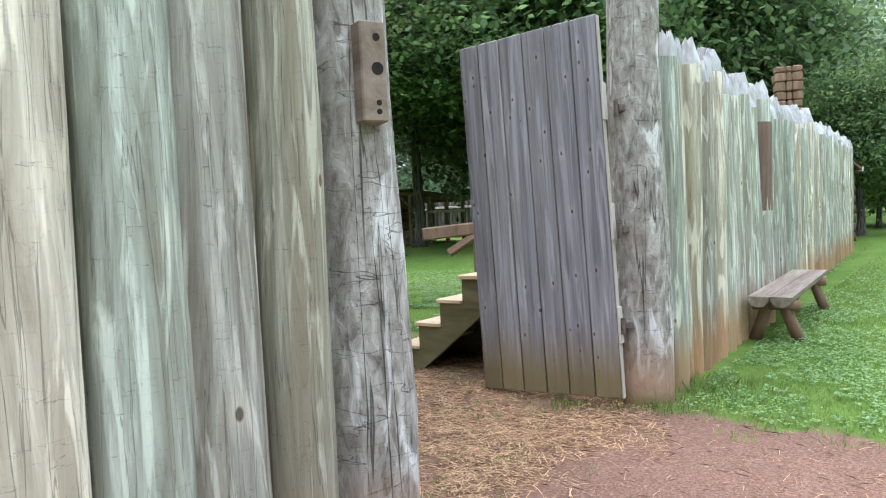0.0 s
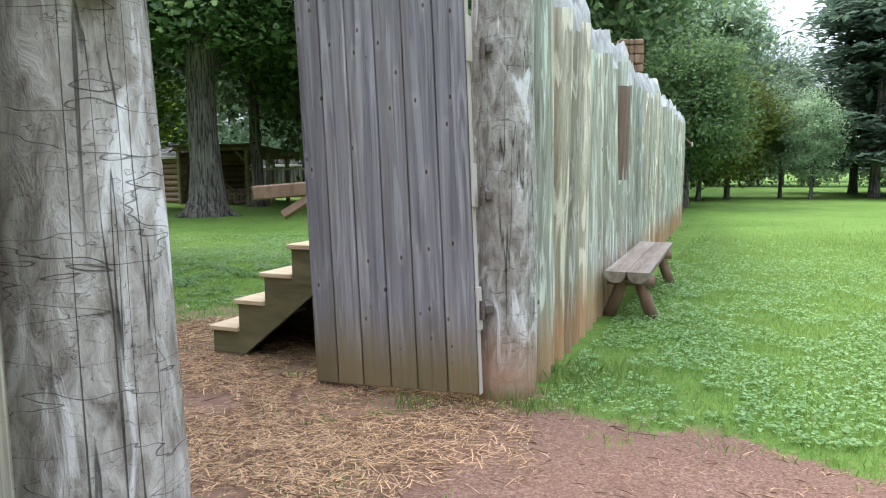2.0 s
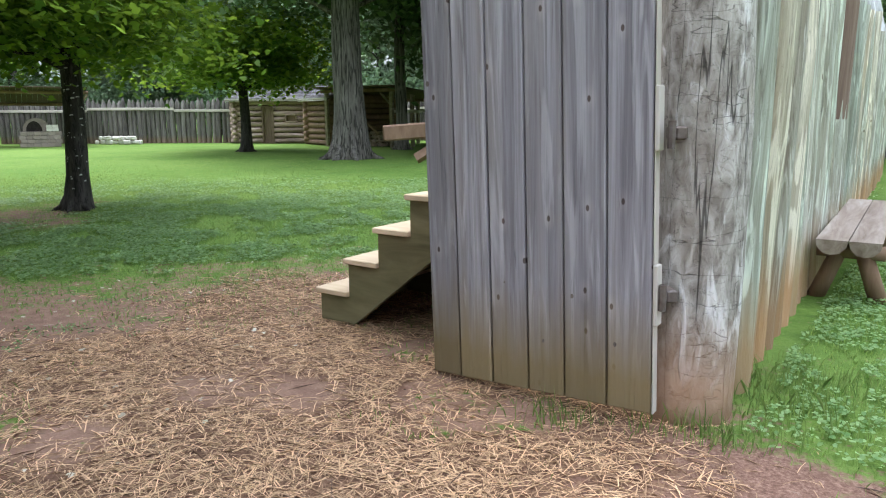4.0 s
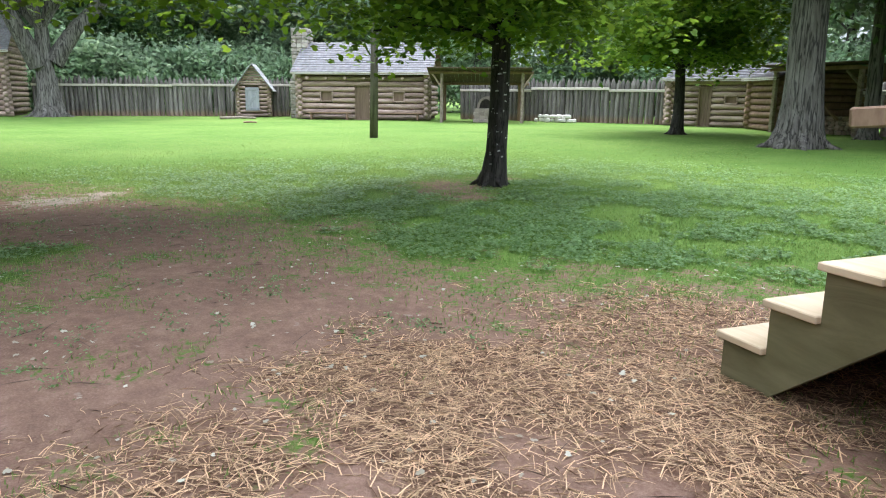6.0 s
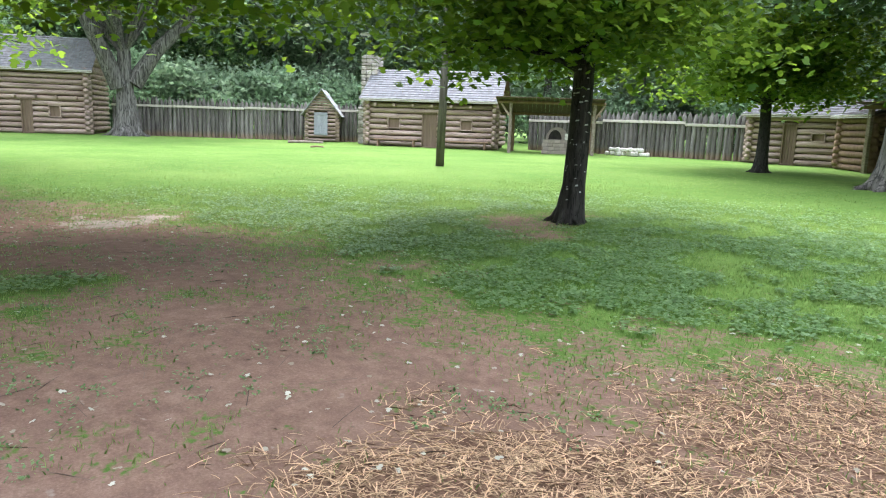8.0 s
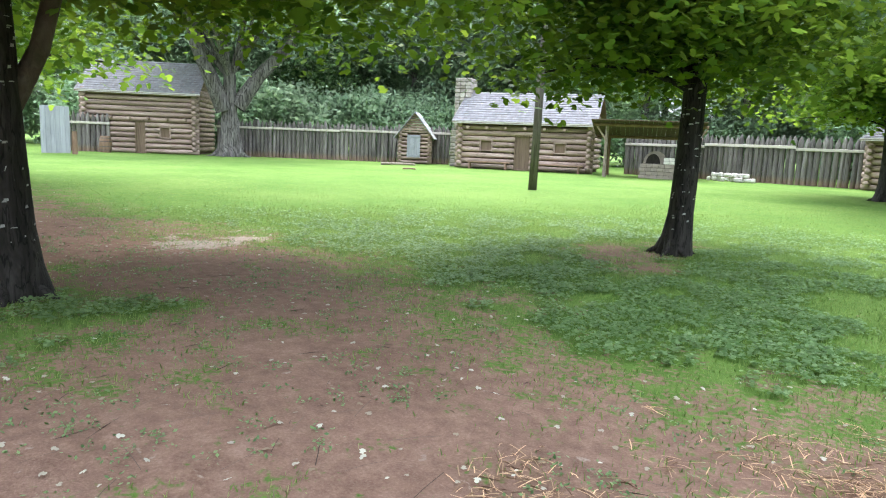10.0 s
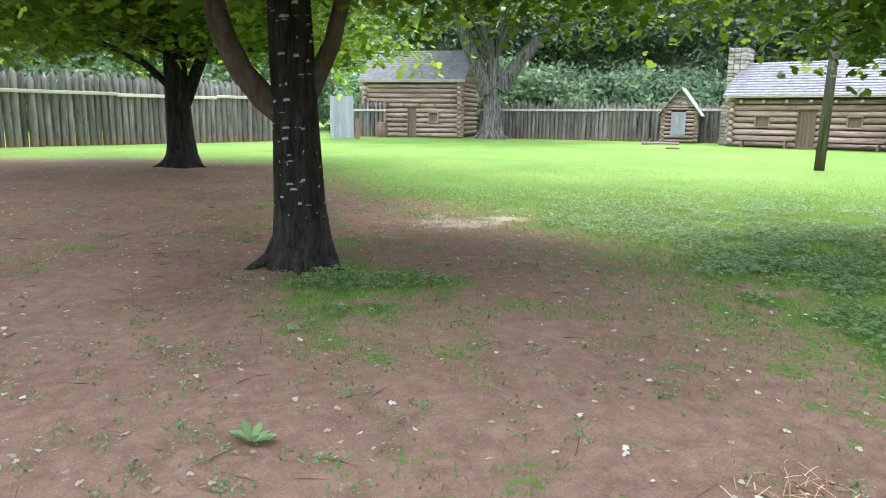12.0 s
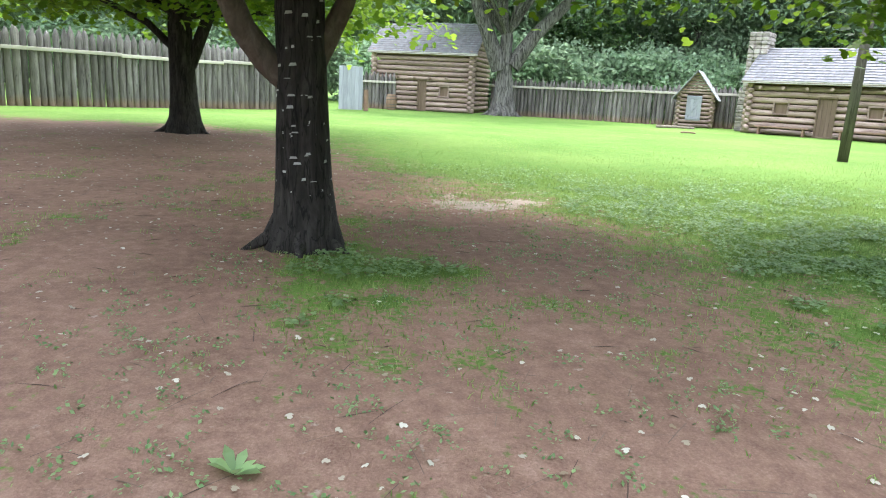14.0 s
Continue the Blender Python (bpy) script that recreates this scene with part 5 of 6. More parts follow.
def scatter_leaves(rs, centres, per, spread, size, shape, flat=0.45, droop=0.5):
    """Leaves in loose flat sprays round the given centres."""
    n = len(centres) * per
    c = np.repeat(centres, per, axis=0)
    off = rs.normal(0, 1, (n, 3)) * np.array([1, 1, flat]) * spread
    p = c + off
    az = rs.uniform(0, 2 * np.pi, n)
    ti = rs.normal(0, droop, n)
    ro = rs.normal(0, droop * 0.8, n)
    s = size * rs.uniform(0.6, 1.25, n)
    ca, sa, ct, st, cr, sr = np.cos(az), np.sin(az), np.cos(ti), np.sin(ti), np.cos(ro), np.sin(ro)
    R = np.zeros((n, 3, 3))
    R[:, 0, 0], R[:, 0, 1], R[:, 0, 2] = ca * cr - sa * st * sr, -sa * ct, ca * sr + sa * st * cr
    R[:, 1, 0], R[:, 1, 1], R[:, 1, 2] = sa * cr + ca * st * sr, ca * ct, sa * sr - ca * st * cr
    R[:, 2, 0], R[:, 2, 1], R[:, 2, 2] = -ct * sr, st, ct * cr
    k = len(shape)
    v = np.einsum("nij,kj->nki", R, shape) * s[:, None, None] + p[:, None, :]
    f = np.arange(n * k).reshape(n, k)
    return v.reshape(-1, 3), f


def crown_centres(rs, n, centre, radii, inner=0.45, floor=-1.0, seed=0):
    out = []
    while len(out) < n:
        d = rs.normal(0, 1, 3)
        d /= np.linalg.norm(d)
        if d[2] < floor:
            continue
        rough = 0.78 + 0.44 * noise.noise(Vector(d) * 1.9 + Vector((seed * 3.7, 0, 0)))
        out.append(np.array(centre) + d * np.array(radii) * rough * rs.uniform(inner, 1.0))
    return np.array(out)


def limb(g, a, b, r0, r1, bend=0.2, n=6, seg=8, rg=random, wobble=0.06):
    a, b = Vector(a), Vector(b)
    mid = (a + b) / 2 + Vector((rg.uniform(-bend, bend), rg.uniform(-bend, bend), bend * 1.2))
    pts, rad = [], []
    for i in range(n + 1):
        t = i / n
        pts.append(a * (1 - t) ** 2 + mid * 2 * t * (1 - t) + b * t * t)
        rad.append(r0 + (r1 - r0) * t)
    g.tube(pts, rad, seg, cap=False, wobble=wobble)


def trunk_geo(h, r, lean=(0, 0), flare=0.55, seg=20, wob=0.07):
    g = Geo()
    pts, rad = [], []
    for i in range(15):
        t = (i / 14) ** 1.5
        z = -0.15 + (h + 0.15) * t
        pts.append((lean[0] * t + 0.03 * math.sin(z * 1.3), lean[1] * t + 0.03 * math.cos(z * 1.1), z))
        rad.append(r * (1 - 0.45 * t) * (1 + flare * math.exp(-max(0, z) / (1.1 * r + 0.05))))
    g.tube(pts, rad, seg, cap=False, wobble=wob)
    return g


def big_tree(name, p, h, r, centre, radii, clusters, per, size, bark, leaf, label, seed, spread=0.45, limbs=(), branches=16, shape=LEAF, floor=-0.75, inner=0.45, lean=(0, 0), flecks=0, bark_limb=None, first=0.32, extra=None, roots=5, top=None):
    rg, rs = random.Random(seed), np.random.RandomState(seed)
    t = thing(name, at(p), label, "tree")
    tr = part("trunk", trunk_geo(h, r, lean), bark, t, smooth=True)
    for i in range(roots):
        a = 2 * math.pi * (i + rg.uniform(-0.3, 0.3)) / roots
        g = Geo()
        d = Vector((math.cos(a), math.sin(a), 0))
        g.tube([d * r * 0.7 + Vector((0, 0, r * 1.1)), d * r * 1.2 + Vector((0, 0, r * 0.35)), d * r * 1.75 + Vector((0, 0, 0.02)), d * r * 2.4 + Vector((0, 0, -0.05))], [r * 0.38, r * 0.28, r * 0.16, r * 0.06], 8, cap=False, wobble=0.1)
        part("root", g, bark, tr, smooth=True)
    cs = crown_centres(rs, clusters, centre, radii, inner, floor, seed)
    if extra is not None:
        cs = np.concatenate([cs, np.array(extra)])
    for pts, radi in limbs:
        g = Geo()
        g.tube(pts, radi, 12, cap=False, wobble=0.05)
        part("limb", g, bark_limb or bark, t, smooth=True)
    pick = rs.choice(len(cs), min(branches, len(cs)), replace=False)
    for j in pick:
        c = Vector(cs[j])
        z0 = max(h * first, min(h * 0.95, c.z - 0.5 * math.hypot(c.x, c.y) * rg.uniform(0.5, 1.0)))
        f = ((z0 + 0.15) / (h + 0.15))
        g = Geo()
        limb(g, (lean[0] * f, lean[1] * f, z0), c, r * 0.28 * rg.uniform(0.6, 1.1), 0.012, 0.3, 7, 7, rg)
        part("branch", g, bark, t, smooth=True)
    v, f = scatter_leaves(rs, cs, per, spread, size, shape)
    part("crown", mass("crown", v, f, leaf, "", ""), None, t)
    # added high crown, mostly out of view, sized to shade the ground
    if top:
        tc, tr_, tn = top
        cs2 = crown_centres(rs, tn, tc, tr_, 0.4, -0.7, seed + 5)
        v, f = scatter_leaves(rs, cs2, 18, 0.7, 0.40, CLUMP, 0.45, 0.6)
        part("upper_crown", mass("upper_crown", v, f, leaf, "", ""), None, t)
    if flecks:
        for _ in range(flecks):
            a, z = rg.uniform(0, 2 * math.pi), rg.uniform(0.3, min(h * 0.6, 2.6))
            tt = ((z + 0.15) / (h + 0.15)) ** (1 / 1.5)
            f_t = tt ** 1.5
            rr = r * (1 - 0.45 * f_t) * (1 + 0.55 * math.exp(-z / (1.1 * r + 0.05))) + 0.004
            g = Geo()
            w, hh = rg.uniform(0.004, 0.032) / rr, rg.uniform(0.002, 0.014)
            for da, dz in ((-w, -hh), (w, -hh * 0.6), (w * 0.8, hh), (-w * 0.7, hh * 0.8)):
                g.v.append(Vector((lean[0] * f_t + 0.03 * math.sin(z * 1.3) + rr * math.cos(a + da), lean[1] * f_t + 0.03 * math.cos(z * 1.1) + rr * math.sin(a + da), z + dz)))
            g.f, g.m = [(0, 1, 2, 3)], [0]
            part("lichen", g, M_FLECK, tr)
    return t


B_LIMBS = [([(0.0, -0.08, 1.26), (0, -0.24, 1.38), (0, -0.42, 1.60), (0.02, -0.56, 1.92), (0.05, -0.64, 2.3), (0.2, -0.85, 3.0), (0.4, -1.3, 4.0)], [0.12, 0.105, 0.095, 0.09, 0.085, 0.07, 0.03]),
           ([(0.0, 0.08, 1.36), (0, 0.18, 1.55), (0, 0.31, 1.82), (0, 0.42, 2.25), (-0.1, 0.7, 3.2), (-0.2, 1.2, 4.2)], [0.09, 0.08, 0.07, 0.065, 0.05, 0.02])]
big_tree("maple_tree", (-7.86, 3.98), 6.5, 0.205, (0.3, 0.9, 2.6), (4.3, 5.2, 3.6), 460, 95, 0.115, M_BARK_DARK, M_MAPLE, "dark-barked maple with a low brown limb on bare ground", 101,
         limbs=B_LIMBS, bark_limb=M_BARK_BROWN, flecks=170, floor=-0.12, inner=0.25, first=0.4, top=((0.0, 0.2, 7.2), (5.8, 6.2, 3.6), 520))
big_tree("maple_tree", (-8.19, 11.11), 6.5, 0.155, (0.0, -0.1, 2.35), (2.9, 2.9, 4.2), 270, 85, 0.12, M_BARK_DARK, M_MAPLE, "slender dark maple with lichen-flecked bark on the lawn", 102, lean=(0.25, 0.2), flecks=130, floor=-0.1, inner=0.25, first=0.3, top=((0.2, 0.0, 7.5), (4.2, 4.2, 3.4), 90))
big_tree("maple_tree", (-19.5, 0.3), 8, 0.30, (0, -0.5, 2.9), (6.6, 7.2, 5.0), 400, 60, 0.19, M_BARK_DARK, M_MAPLE, "forked dark maple near the stockade on bare shaded earth", 103, spread=0.6,
         limbs=[([(0.0, 0.15, 1.5), (0.0, 0.4, 2.1), (0.1, 0.8, 3.0), (0.2, 1.4, 4.6)], [0.16, 0.14, 0.12, 0.05]), ([(0.0, -0.1, 1.8), (0.1, -0.7, 2.4), (0.2, -2.0, 3.0), (0.3, -3.4, 3.5)], [0.09, 0.08, 0.05, 0.02])], floor=-0.1, inner=0.25, top=((1.5, -1.2, 7.6), (9.0, 9.2, 4.0), 1250))
big_tree("maple_tree", (-14.85, 26.6), 7, 0.20, (0, 0, 2.7), (4.4, 4.4, 5.0), 260, 52, 0.19, M_BARK_DARK, M_MAPLE, "slender dark maple in front of a low cabin", 104, spread=0.55, floor=-0.1, inner=0.25, top=((0, 0, 8), (4.8, 4.8, 3.5), 110))
big_tree("oak_tree", (-9.2, 23.4), 13, 0.50, (0, 0, 6.0), (6.0, 6.0, 7.6), 330, 64, 0.22, M_BARK_GREY, M_LEAF_DARK, "massive old oak with deeply furrowed grey bark", 105, spread=0.8, floor=-0.25, inner=0.3, branches=26, roots=8)
big_tree("oak_tree", (-9.6, 29.4), 12, 0.24, (0, 0, 8.5), (5.0, 5.0, 5.0), 220, 30, 0.4, M_BARK_GREY, M_LEAF_DARK, "grey-barked tree standing beside the woodshed", 106, spread=0.8)
S_LIMBS = [([(0, -0.3, 2.6), (0.1, -1.0, 4.2), (0.2, -1.8, 6.0), (0.2, -2.6, 9.0)], [0.5, 0.42, 0.36, 0.2]), ([(0, 0.4, 2.8), (0.1, 1.6, 4.6), (0.2, 3.4, 6.5), (0.3, 4.4, 9.5)], [0.5, 0.38, 0.32, 0.2])]
big_tree("sycamore_tree", (-43.6, 12.4), 4.6, 0.58, (0, 0, 10.5), (8.0, 8.0, 5.5), 320, 26, 0.5, M_BARK_GREY, M_LEAF_HAZE, "huge forked grey-barked tree beside the stockade", 107, spread=1.0, limbs=S_LIMBS, roots=8, floor=-0.6)


# ---- the wood around the fort ----
def wood_tree(name, h, r, centre, radii, clusters, per, size, leaf, shape, seed, spread, conifer=False):
    """One pattern tree; the rest are copies."""
    rg, rs = random.Random(seed), np.random.RandomState(seed)
    t = thing(name, at((0, 0)), "", "tree", "trees of the surrounding wood")
    part("trunk", trunk_geo(h, r, (rg.uniform(-0.4, 0.4), rg.uniform(-0.4, 0.4)), 0.4, 10), M_BARK_GREY, t, smooth=True)
    if conifer:
        cs = []
        for k in range(clusters):
            f = rg.uniform(0.12, 1.0)
            a = rg.uniform(0, 2 * math.pi)
            reach = radii[0] * (1 - f) ** 0.8 * rg.uniform(0.25, 1.0)
            cs.append((reach * math.cos(a), reach * math.sin(a), h * 1.1 * f - 0.15 * reach))
        cs = np.array(cs)
    else:
        cs = crown_centres(rs, clusters, centre, radii, 0.35, -0.95, seed)
    for j in rs.choice(len(cs), 14, replace=False):
        c = Vector(cs[j])
        g = Geo()
        limb(g, (0, 0, max(h * 0.2, c.z - 1.5 if not conifer else c.z)), c, r * 0.25, 0.02, 0.3 if not conifer else 0.05, 5, 6, rg)
        part("branch", g, M_BARK_GREY, t, smooth=True)
    v, f = scatter_leaves(rs, cs, per, spread, size, shape, 0.5 if not conifer else 0.18, 0.7 if not conifer else 0.25)
    part("crown", mass("crown", v, f, leaf, "", ""), None, t)
    return t


# kinds 0, 1 and 5 carry haze in their leaf colour
KINDS = [wood_tree("wood_tree", 14, 0.28, (0, 0, 10), (5.2, 5.2, 7.2), 360, 60, 0.36, M_LEAF_HAZE, SPRIG, 201, 0.8),
         wood_tree("wood_tree", 12, 0.24, (0, 0, 8.5), (4.4, 4.4, 6.8), 330, 60, 0.33, M_LEAF_HAZE, SPRIG, 202, 0.75),
         wood_tree("pine_tree", 17, 0.26, None, (4.6,), 260, 30, 0.7, M_NEEDLE, NEEDLES, 203, 0.75, True),
         wood_tree("wood_tree", 9, 0.2, (0, 0, 5.2), (4.2, 4.2, 4.8), 280, 60, 0.34, M_YELLOW, SPRIG, 204, 0.75),
         wood_tree("wood_tree", 13, 0.3, (0, 0, 8.0), (5.6, 5.6, 7.4), 420, 64, 0.34, M_LEAF_DARK, SPRIG, 205, 0.85),
         wood_tree("understorey_bush", 3, 0.09, (0, 0, 2.3), (3.6, 3.6, 2.6), 130, 46, 0.34, M_LEAF_HAZE, SPRIG, 206, 0.6)]
LABELS = ["tall broad-leaved tree of the surrounding wood", "leafy green tree in the surrounding wood", "tall dark pine at the edge of the lawn", "yellow-green spreading tree at the lawn's edge",
          "dense dark broad-leaved tree behind the stockade", "low leafy bush at the foot of the wood"]
for k, lab in zip(KINDS, LABELS):
    k["label"] = lab
used = [False] * 6


def plant(kind, x, y, s=1.0, turn=0.0):
    m = at((x, y), turn) @ Matrix.Scale(s, 4)
    if used[kind]:
        t = copy_thing(KINDS[kind], at((x, y), turn))
        t.scale = (s, s, s)
    else:
        used[kind] = True
        KINDS[kind].matrix_basis = m


rw = random.Random(77)
# belt behind the side and back stockade
for row, (off, count) in enumerate(((6, 26), (15, 22), (27, 18))):
    for i in range(count):
        f = (i + rw.uniform(-0.35, 0.35)) / (count - 1)
        ang = radians(236 - 172 * f)
        cx, cy = -13, 8
        rad = 40 + off + (6 if f < 0.3 else 0)
        plant(rw.choice((0, 0, 1, 1)), cx + rad * math.cos(ang), cy + rad * math.sin(ang) * 0.92, rw.uniform(0.8, 1.25), rw.uniform(0, 6.28))
for i in range(46):
    ang = radians(238 - 176 * (i + rw.uniform(-0.3, 0.3)) / 45)
    rad = 44.5 + rw.uniform(0, 5) + (6 if i < 14 else 0)
    plant(5, -13 + rad * math.cos(ang), 8 + rad * math.sin(ang) * 0.92, rw.uniform(0.8, 1.4), rw.uniform(0, 6.28))
# close behind the forked tree and the shed
for x, y, kind, s in ((-57, 22, 4, 0.9), (-60, 17, 0, 1.1), (-58, 28, 0, 1.0), (-53, 19, 5, 1.2), (-52, 24, 5, 1.2), (-54, 15, 5, 1.3), (-50, 28, 5, 1.1), (-55, 33, 1, 1.0)):
    plant(kind, x, y, s, rw.uniform(0, 6.28))
# beyond the right stockade and the open lawn
for x, y, kind, s in ((-3.5, 27, 4, 1.05), (1.5, 33, 4, 1.15), (-7, 31, 4, 1.0), (5.5, 36, 4, 0.9), (10.6, 35.2, 3, 0.62), (8.7, 33, 3, 0.55), (3.0, 50, 1, 1.2), (-6, 45, 0, 1.2),
                      (22.6, 60, 1, 0.75), (13.3, 36, 1, 0.36), (13.9, 34.2, 1, 0.33), (17.3, 35.6, 2, 0.85), (20.5, 36, 2, 0.95), (19.0, 41, 2, 0.8), (22.5, 40, 4, 0.8), (26, 34, 2, 1.05), (30, 40, 4, 1.1), (6.7, 27.4, 4, 0.45), (36, 52, 4, 1.2), (9, 60, 4, 1.1), (0, 62, 0, 1.2), (-14, 52, 1, 1.2)):
    plant(kind, x, y, s, rw.uniform(0, 6.28))
for i in range(22):
    ang = radians(94 - 74 * i / 21)
    rad = rw.uniform(78, 92)
    plant(rw.choice((0, 1, 4)), rad * math.cos(ang), rad * math.sin(ang), rw.uniform(0.55, 0.75), rw.uniform(0, 6.28))
for i in range(22):
    ang = radians(92 - 74 * i / 21)
    plant(5, 60 * math.cos(ang), 60 * math.sin(ang), rw.uniform(0.7, 1.1), rw.uniform(0, 6.28))
# outside, behind the walker
for x, y, kind, s in ((18, -12, 0, 1.1), (26, 4, 1, 1.1), (30, 20, 4, 1.1), (8, -24, 4, 1.1), (-6, -28, 0, 1.2), (24, -26, 1, 1.2), (-20, -30, 1, 1.1), (-34, -24, 0, 1.1)):
    plant(kind, x, y, s, rw.uniform(0, 6.28))


# ---- grass, clover, straw, twigs and fallen leaves ----
def blades(n, box, lo, hi, width, seed, keep, fade=3.0):
    rs = np.random.RandomState(seed)
    x, y = rs.uniform(box[0], box[1], n), rs.uniform(box[2], box[3], n)
    rim = np.clip(np.minimum(np.minimum(x - box[0], box[1] - x), np.minimum(y - box[2], box[3] - y)) / fade, 0, 1)
    k = keep(x, y, rs) & (rs.uniform(0, 1, n) < rim)
    x, y = x[k], y[k]
    n = len(x)
    z = height(x, y) - 0.004
    a = rs.uniform(0, 2 * np.pi, n)
    h = rs.uniform(lo, hi, n) * (0.6 + 0.9 * rough_noise(x, y, 1.3, 91))
    w = width * rs.uniform(0.6, 1.3, n)
    b = rs.uniform(0, 2 * np.pi, n)
    le = h * rs.uniform(0.1, 0.8, n)
    base = np.stack([x, y, z], -1)
    d = np.stack([np.cos(a), np.sin(a), 0 * a], -1) * w[:, None]
    mid = base + np.stack([np.cos(b) * le * 0.35, np.sin(b) * le * 0.35, h * 0.6], -1)
    top = base + np.stack([np.cos(b) * le, np.sin(b) * le, h], -1)
    v = np.stack([base - d, base + d, mid + d * 0.7, top, mid - d * 0.7], 1).reshape(-1, 3)
    return v, np.arange(5 * n).reshape(n, 5)


def grassy(x, y, rs):
    e, s, c, p = cover(x, y)
    front = (x + 0.93) * 0.9414 - (y - 2.98) * 0.337
    wall = (np.abs(front) < 0.17) & (((x + 0.93) * 0.337 + (y - 2.98) * 0.9414) > 3.3)
    bare = np.maximum(e, np.maximum(s * 1.0, p))
    far = np.clip(1.55 - np.hypot(x + 3.5, y - 7.5) / 13.0, 0, 1)
    return (rs.uniform(0, 1, len(x)) > bare * 1.02) & ~wall & (rs.uniform(0, 1, len(x)) < far)


def stuff(name, v, f, material, label, category):
    return tagged(new(name, mass(name, v, f, material, "", "")), label, category, "", "stuff")


v, f = blades(480000, (-15, 1.5, -2, 17), 0.010, 0.04, 0.0026, 1, lambda x, y, rs: grassy(x, y, rs) & ((x + 0.93) * 0.9414 - (y - 2.98) * 0.337 < 0))
stuff("lawn_grass", v, f, M_GRASS, "short mown grass thinning into bare earth", "grass")
v, f = blades(330000, (-0.6, 10, 2, 18), 0.02, 0.06, 0.003, 2, lambda x, y, rs: grassy(x, y, rs) & ((x + 0.93) * 0.9414 - (y - 2.98) * 0.337 > 0))
stuff("lawn_grass", v, f, M_GRASS, "lush green grass along the outer stockade", "grass")
v, f = blades(230000, (-24, 12, -10, 28), 0.015, 0.035, 0.0045, 3, grassy)
stuff("lawn_grass", v, f, M_GRASS, "short green lawn under trees", "grass")


def tufted(x, y, rs):
    """Close to the gate leaf and the gate post."""
    d = np.minimum(np.hypot((x + 0.5) / 0.16, (y - 5.72) / 0.14), np.hypot((x - 0.15) / 0.4, (y - 5.72) / 0.16))
    d = np.minimum(d, np.hypot((x - 0.55) / 0.45, (y - 6.3) / 0.5))
    return rs.uniform(0, 1, len(x)) > d * 0.8


v, f = blades(8000, (-1.2, 1.2, 5.2, 7.0), 0.03, 0.12, 0.003, 8, tufted, 0.1)
stuff("grass_tufts", v, f, M_GRASS, "longer green grass at the foot of the gate", "grass")


def clover(n, box, seed, size, thr):
    rs = np.random.RandomState(seed)
    x, y = rs.uniform(box[0], box[1], n), rs.uniform(box[2], box[3], n)
    near = np.clip(1.5 - np.hypot(x + 2.5, y - 7.0) / 8.0, 0, 1)
    k = grassy(x, y, rs) & (cover(x, y)[0] < 0.35) & (rough_noise(x, y, 2.4, 140) > thr) & (rs.uniform(0, 1, n) < near)
    x, y = x[k], y[k]
    c = np.stack([x, y, height(x, y) + rs.uniform(0.02, 0.05, len(x))], -1)
    return scatter_leaves(rs, c, 3, 0.012, size, CLUMP, 0.3, 0.3)


v, f = clover(170000, (-15, -2, 0, 17), 5, 0.027, 0.44)
stuff("clover", v, f, M_CLOVER, "low clover leaves among the lawn grass", "clover")
v, f = clover(70000, (0.3, 9, 4.3, 17), 6, 0.021, 0.42)
stuff("clover", v, f, M_CLOVER, "low clover leaves along the stockade", "clover")


def litter(n, box, seed, lo, hi, width, keep, lift=0.012):
    """Thin bent strips lying about."""
    rs = np.random.RandomState(seed)
    x, y = rs.uniform(box[0], box[1], n), rs.uniform(box[2], box[3], n)
    k = keep(x, y, rs)
    x, y = x[k], y[k]
    n = len(x)
    a = rs.uniform(0, np.pi, n)
    L = rs.uniform(lo, hi, n) / 2
    w = width * rs.uniform(0.5, 1.4, n)
    z = height(x, y) + rs.uniform(0.002, lift, n)
    d = np.stack([np.cos(a) * L, np.sin(a) * L, rs.normal(0, 0.05, n) * L], -1)
    s = np.stack([-np.sin(a) * w, np.cos(a) * w, 0 * a], -1)
    c = np.stack([x, y, z], -1)
    bend = s * rs.normal(0, 0.7, n)[:, None] + np.array([0, 0, 0.004])
    v = np.stack([c - d - s, c + bend - s, c + d - s, c + d + s, c + bend + s, c - d + s], 1).reshape(-1, 3)
    return v, np.arange(6 * n).reshape(n, 6)


v, f = litter(120000, (-4.6, 0.2, 1.2, 9), 11, 0.015, 0.14, 0.0018, lambda x, y, rs: rs.uniform(0, 1, len(x)) < cover(x, y)[1] * 1.05)
stuff("straw_litter", v, f, M_STRAW, "dry tan straw scattered inside the gate", "straw")
v, f = litter(9000, (-1.5, 2.4, 1.5, 6), 14, 0.02, 0.12, 0.0014, lambda x, y, rs: rs.uniform(0, 1, len(x)) < cover(x, y)[2] * 0.35)
stuff("straw_bits", v, f, M_STRAW, "sparse bits of straw on red clay", "straw")
v, f = litter(2600, (-14, 1.2, -3, 10), 12, 0.02, 0.26, 0.0016, lambda x, y, rs: rs.uniform(0, 1, len(x)) < cover(x, y)[0])
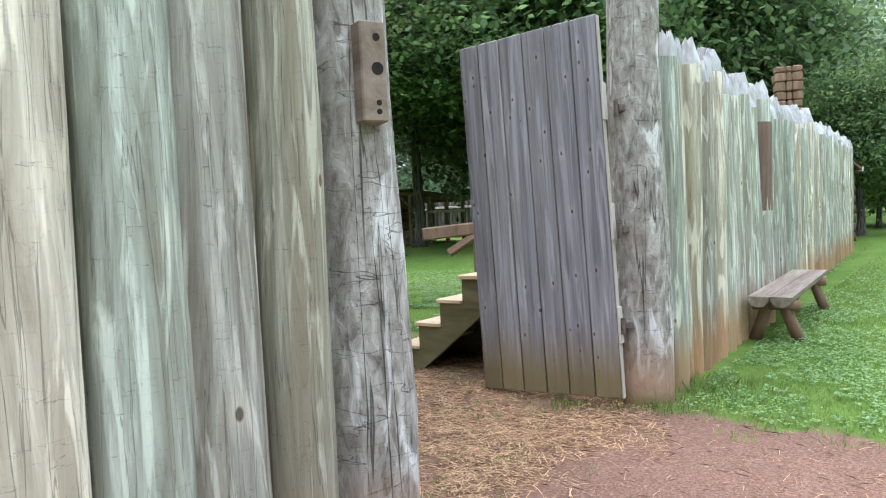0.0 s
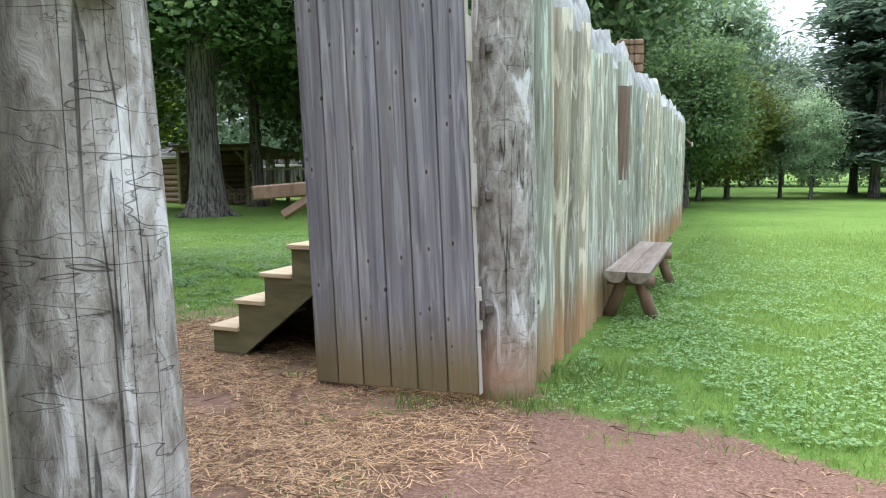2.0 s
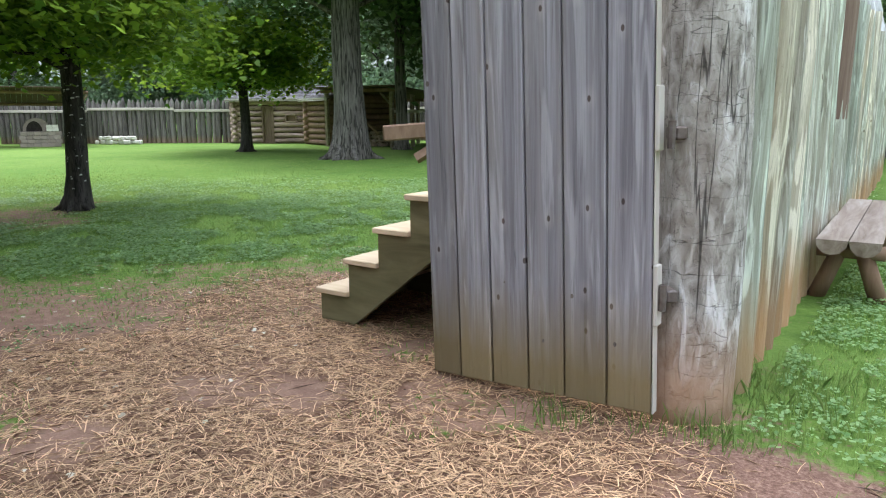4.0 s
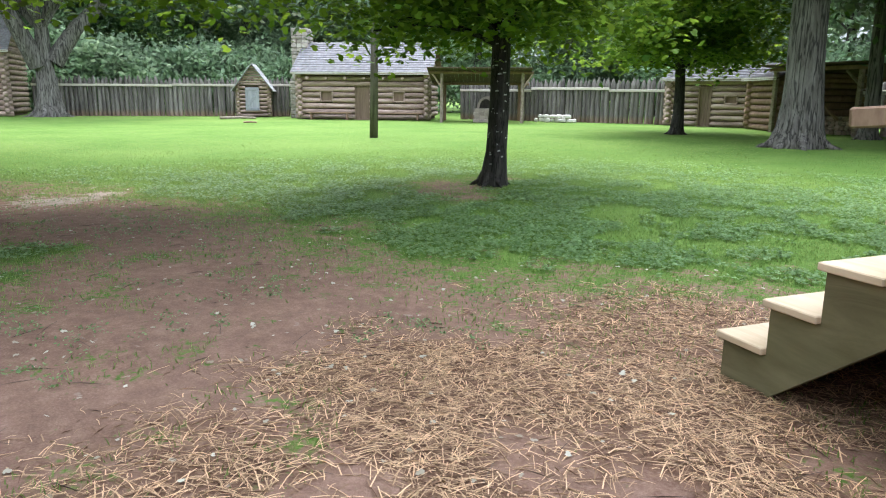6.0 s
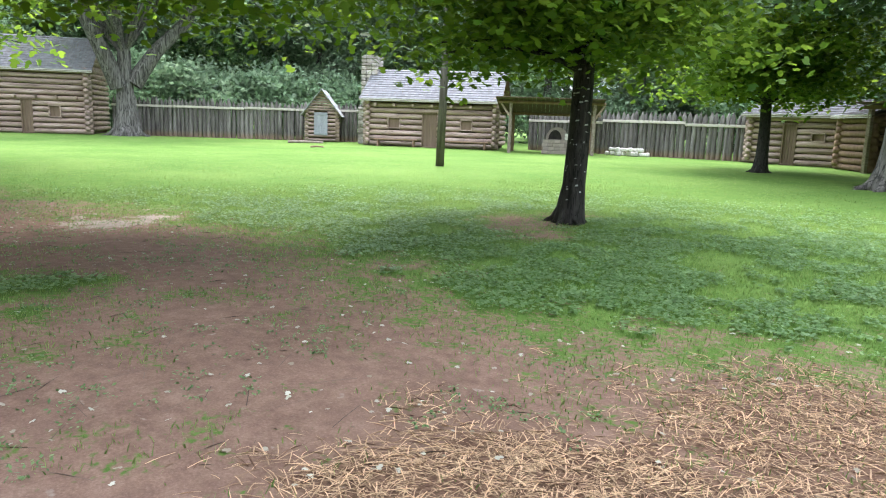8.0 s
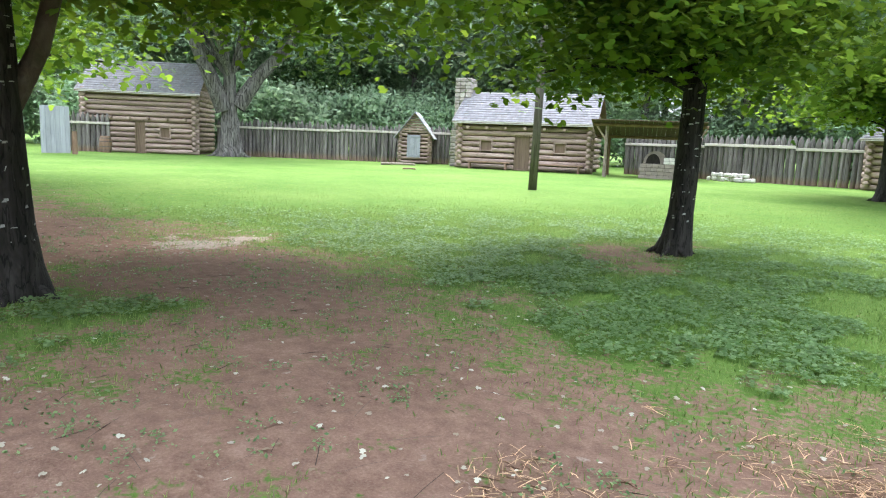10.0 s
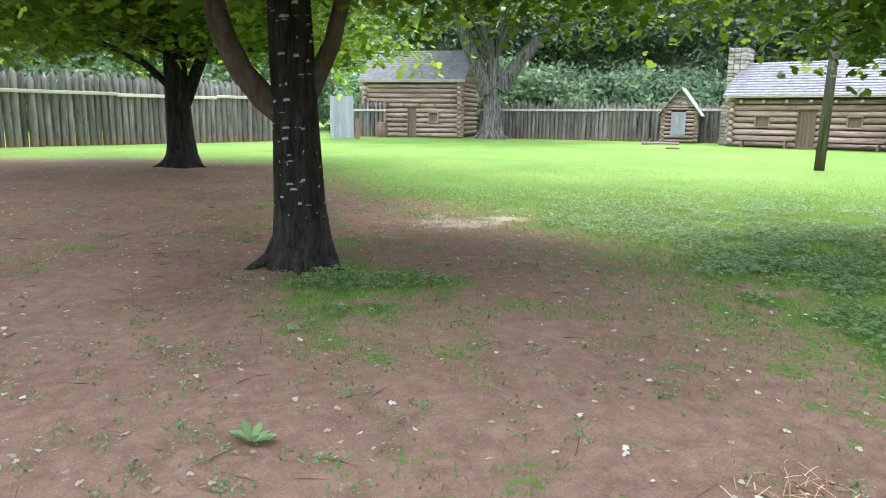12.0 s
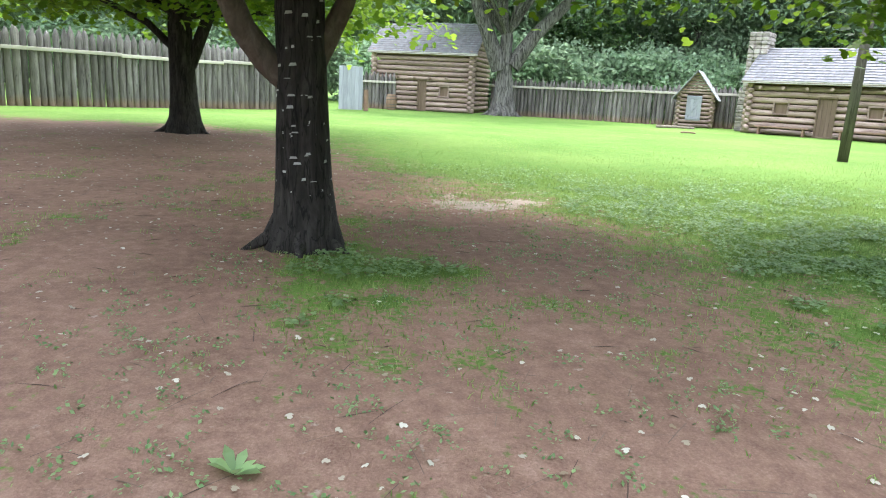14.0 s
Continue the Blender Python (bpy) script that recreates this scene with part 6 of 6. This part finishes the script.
stuff("twigs", v, f, M_TWIG, "small dead twigs on bare earth", "twigs")
rs = np.random.RandomState(13)
x, y = rs.uniform(-20, -2, 9000), rs.uniform(-5, 9, 9000)
k = rs.uniform(0, 1, 9000) < cover(x, y)[0] * 0.5
c = np.stack([x[k], y[k], height(x[k], y[k]) + 0.012], -1)
v, f = scatter_leaves(rs, c, 1, 0.0, 0.032, LEAF, 0, 0.2)
stuff("fallen_leaves", v, f, M_DEADLEAF, "pale fallen leaves dotted over bare earth", "leaves")

wx, wy = rs.uniform(-13, -3.2, 3200), rs.uniform(-2, 8.5, 3200)
k = (rs.uniform(0, 1, 3200) < cover(wx, wy)[0]) & (rough_noise(wx, wy, 0.8, 222) > 0.5) & (wy > 2.2 + 0.9 * rs.normal(0, 1, 3200))
c = np.stack([wx[k], wy[k], height(wx[k], wy[k]) + 0.018], -1)
v, f = scatter_leaves(rs, c, 16, 0.032, 0.021, SPRIG, 0.4, 0.5)
stuff("weed_seedlings", v, f, M_WEED, "small green seedlings dotted over bare earth", "weeds")


def rosette(p, n, size, label, seed):
    rs = np.random.RandomState(seed)
    t = thing("weed_plant", at(p, 0, float(height(np.array(p[0]), np.array(p[1])))), label, "weed")
    shape = [(0, 0, 0.0), (0.16, 0.3, 0.10), (0.22, 0.65, 0.16), (0.0, 1.0, 0.1), (-0.22, 0.65, 0.16), (-0.16, 0.3, 0.10)]
    for i in range(n):
        a = 2 * math.pi * i / n + rs.uniform(-0.2, 0.2)
        s = size * rs.uniform(0.7, 1.1)
        up = rs.uniform(0.2, 0.9)
        g = Geo()
        for x_, y_, z_ in shape:
            g.v.append(Vector((s * (x_ * math.cos(a) - y_ * math.sin(a)), s * (x_ * math.sin(a) + y_ * math.cos(a)), s * (z_ + y_ * up) + 0.005)))
        g.f, g.m = [(0, 1, 2, 4, 5), (2, 3, 4)], [0, 0]
        part("leaf", g, M_CLOVER, t)
    return t


rosette((-4.47, 4.07), 9, 0.10, "broad-leaved green weed growing in bare earth", 1)
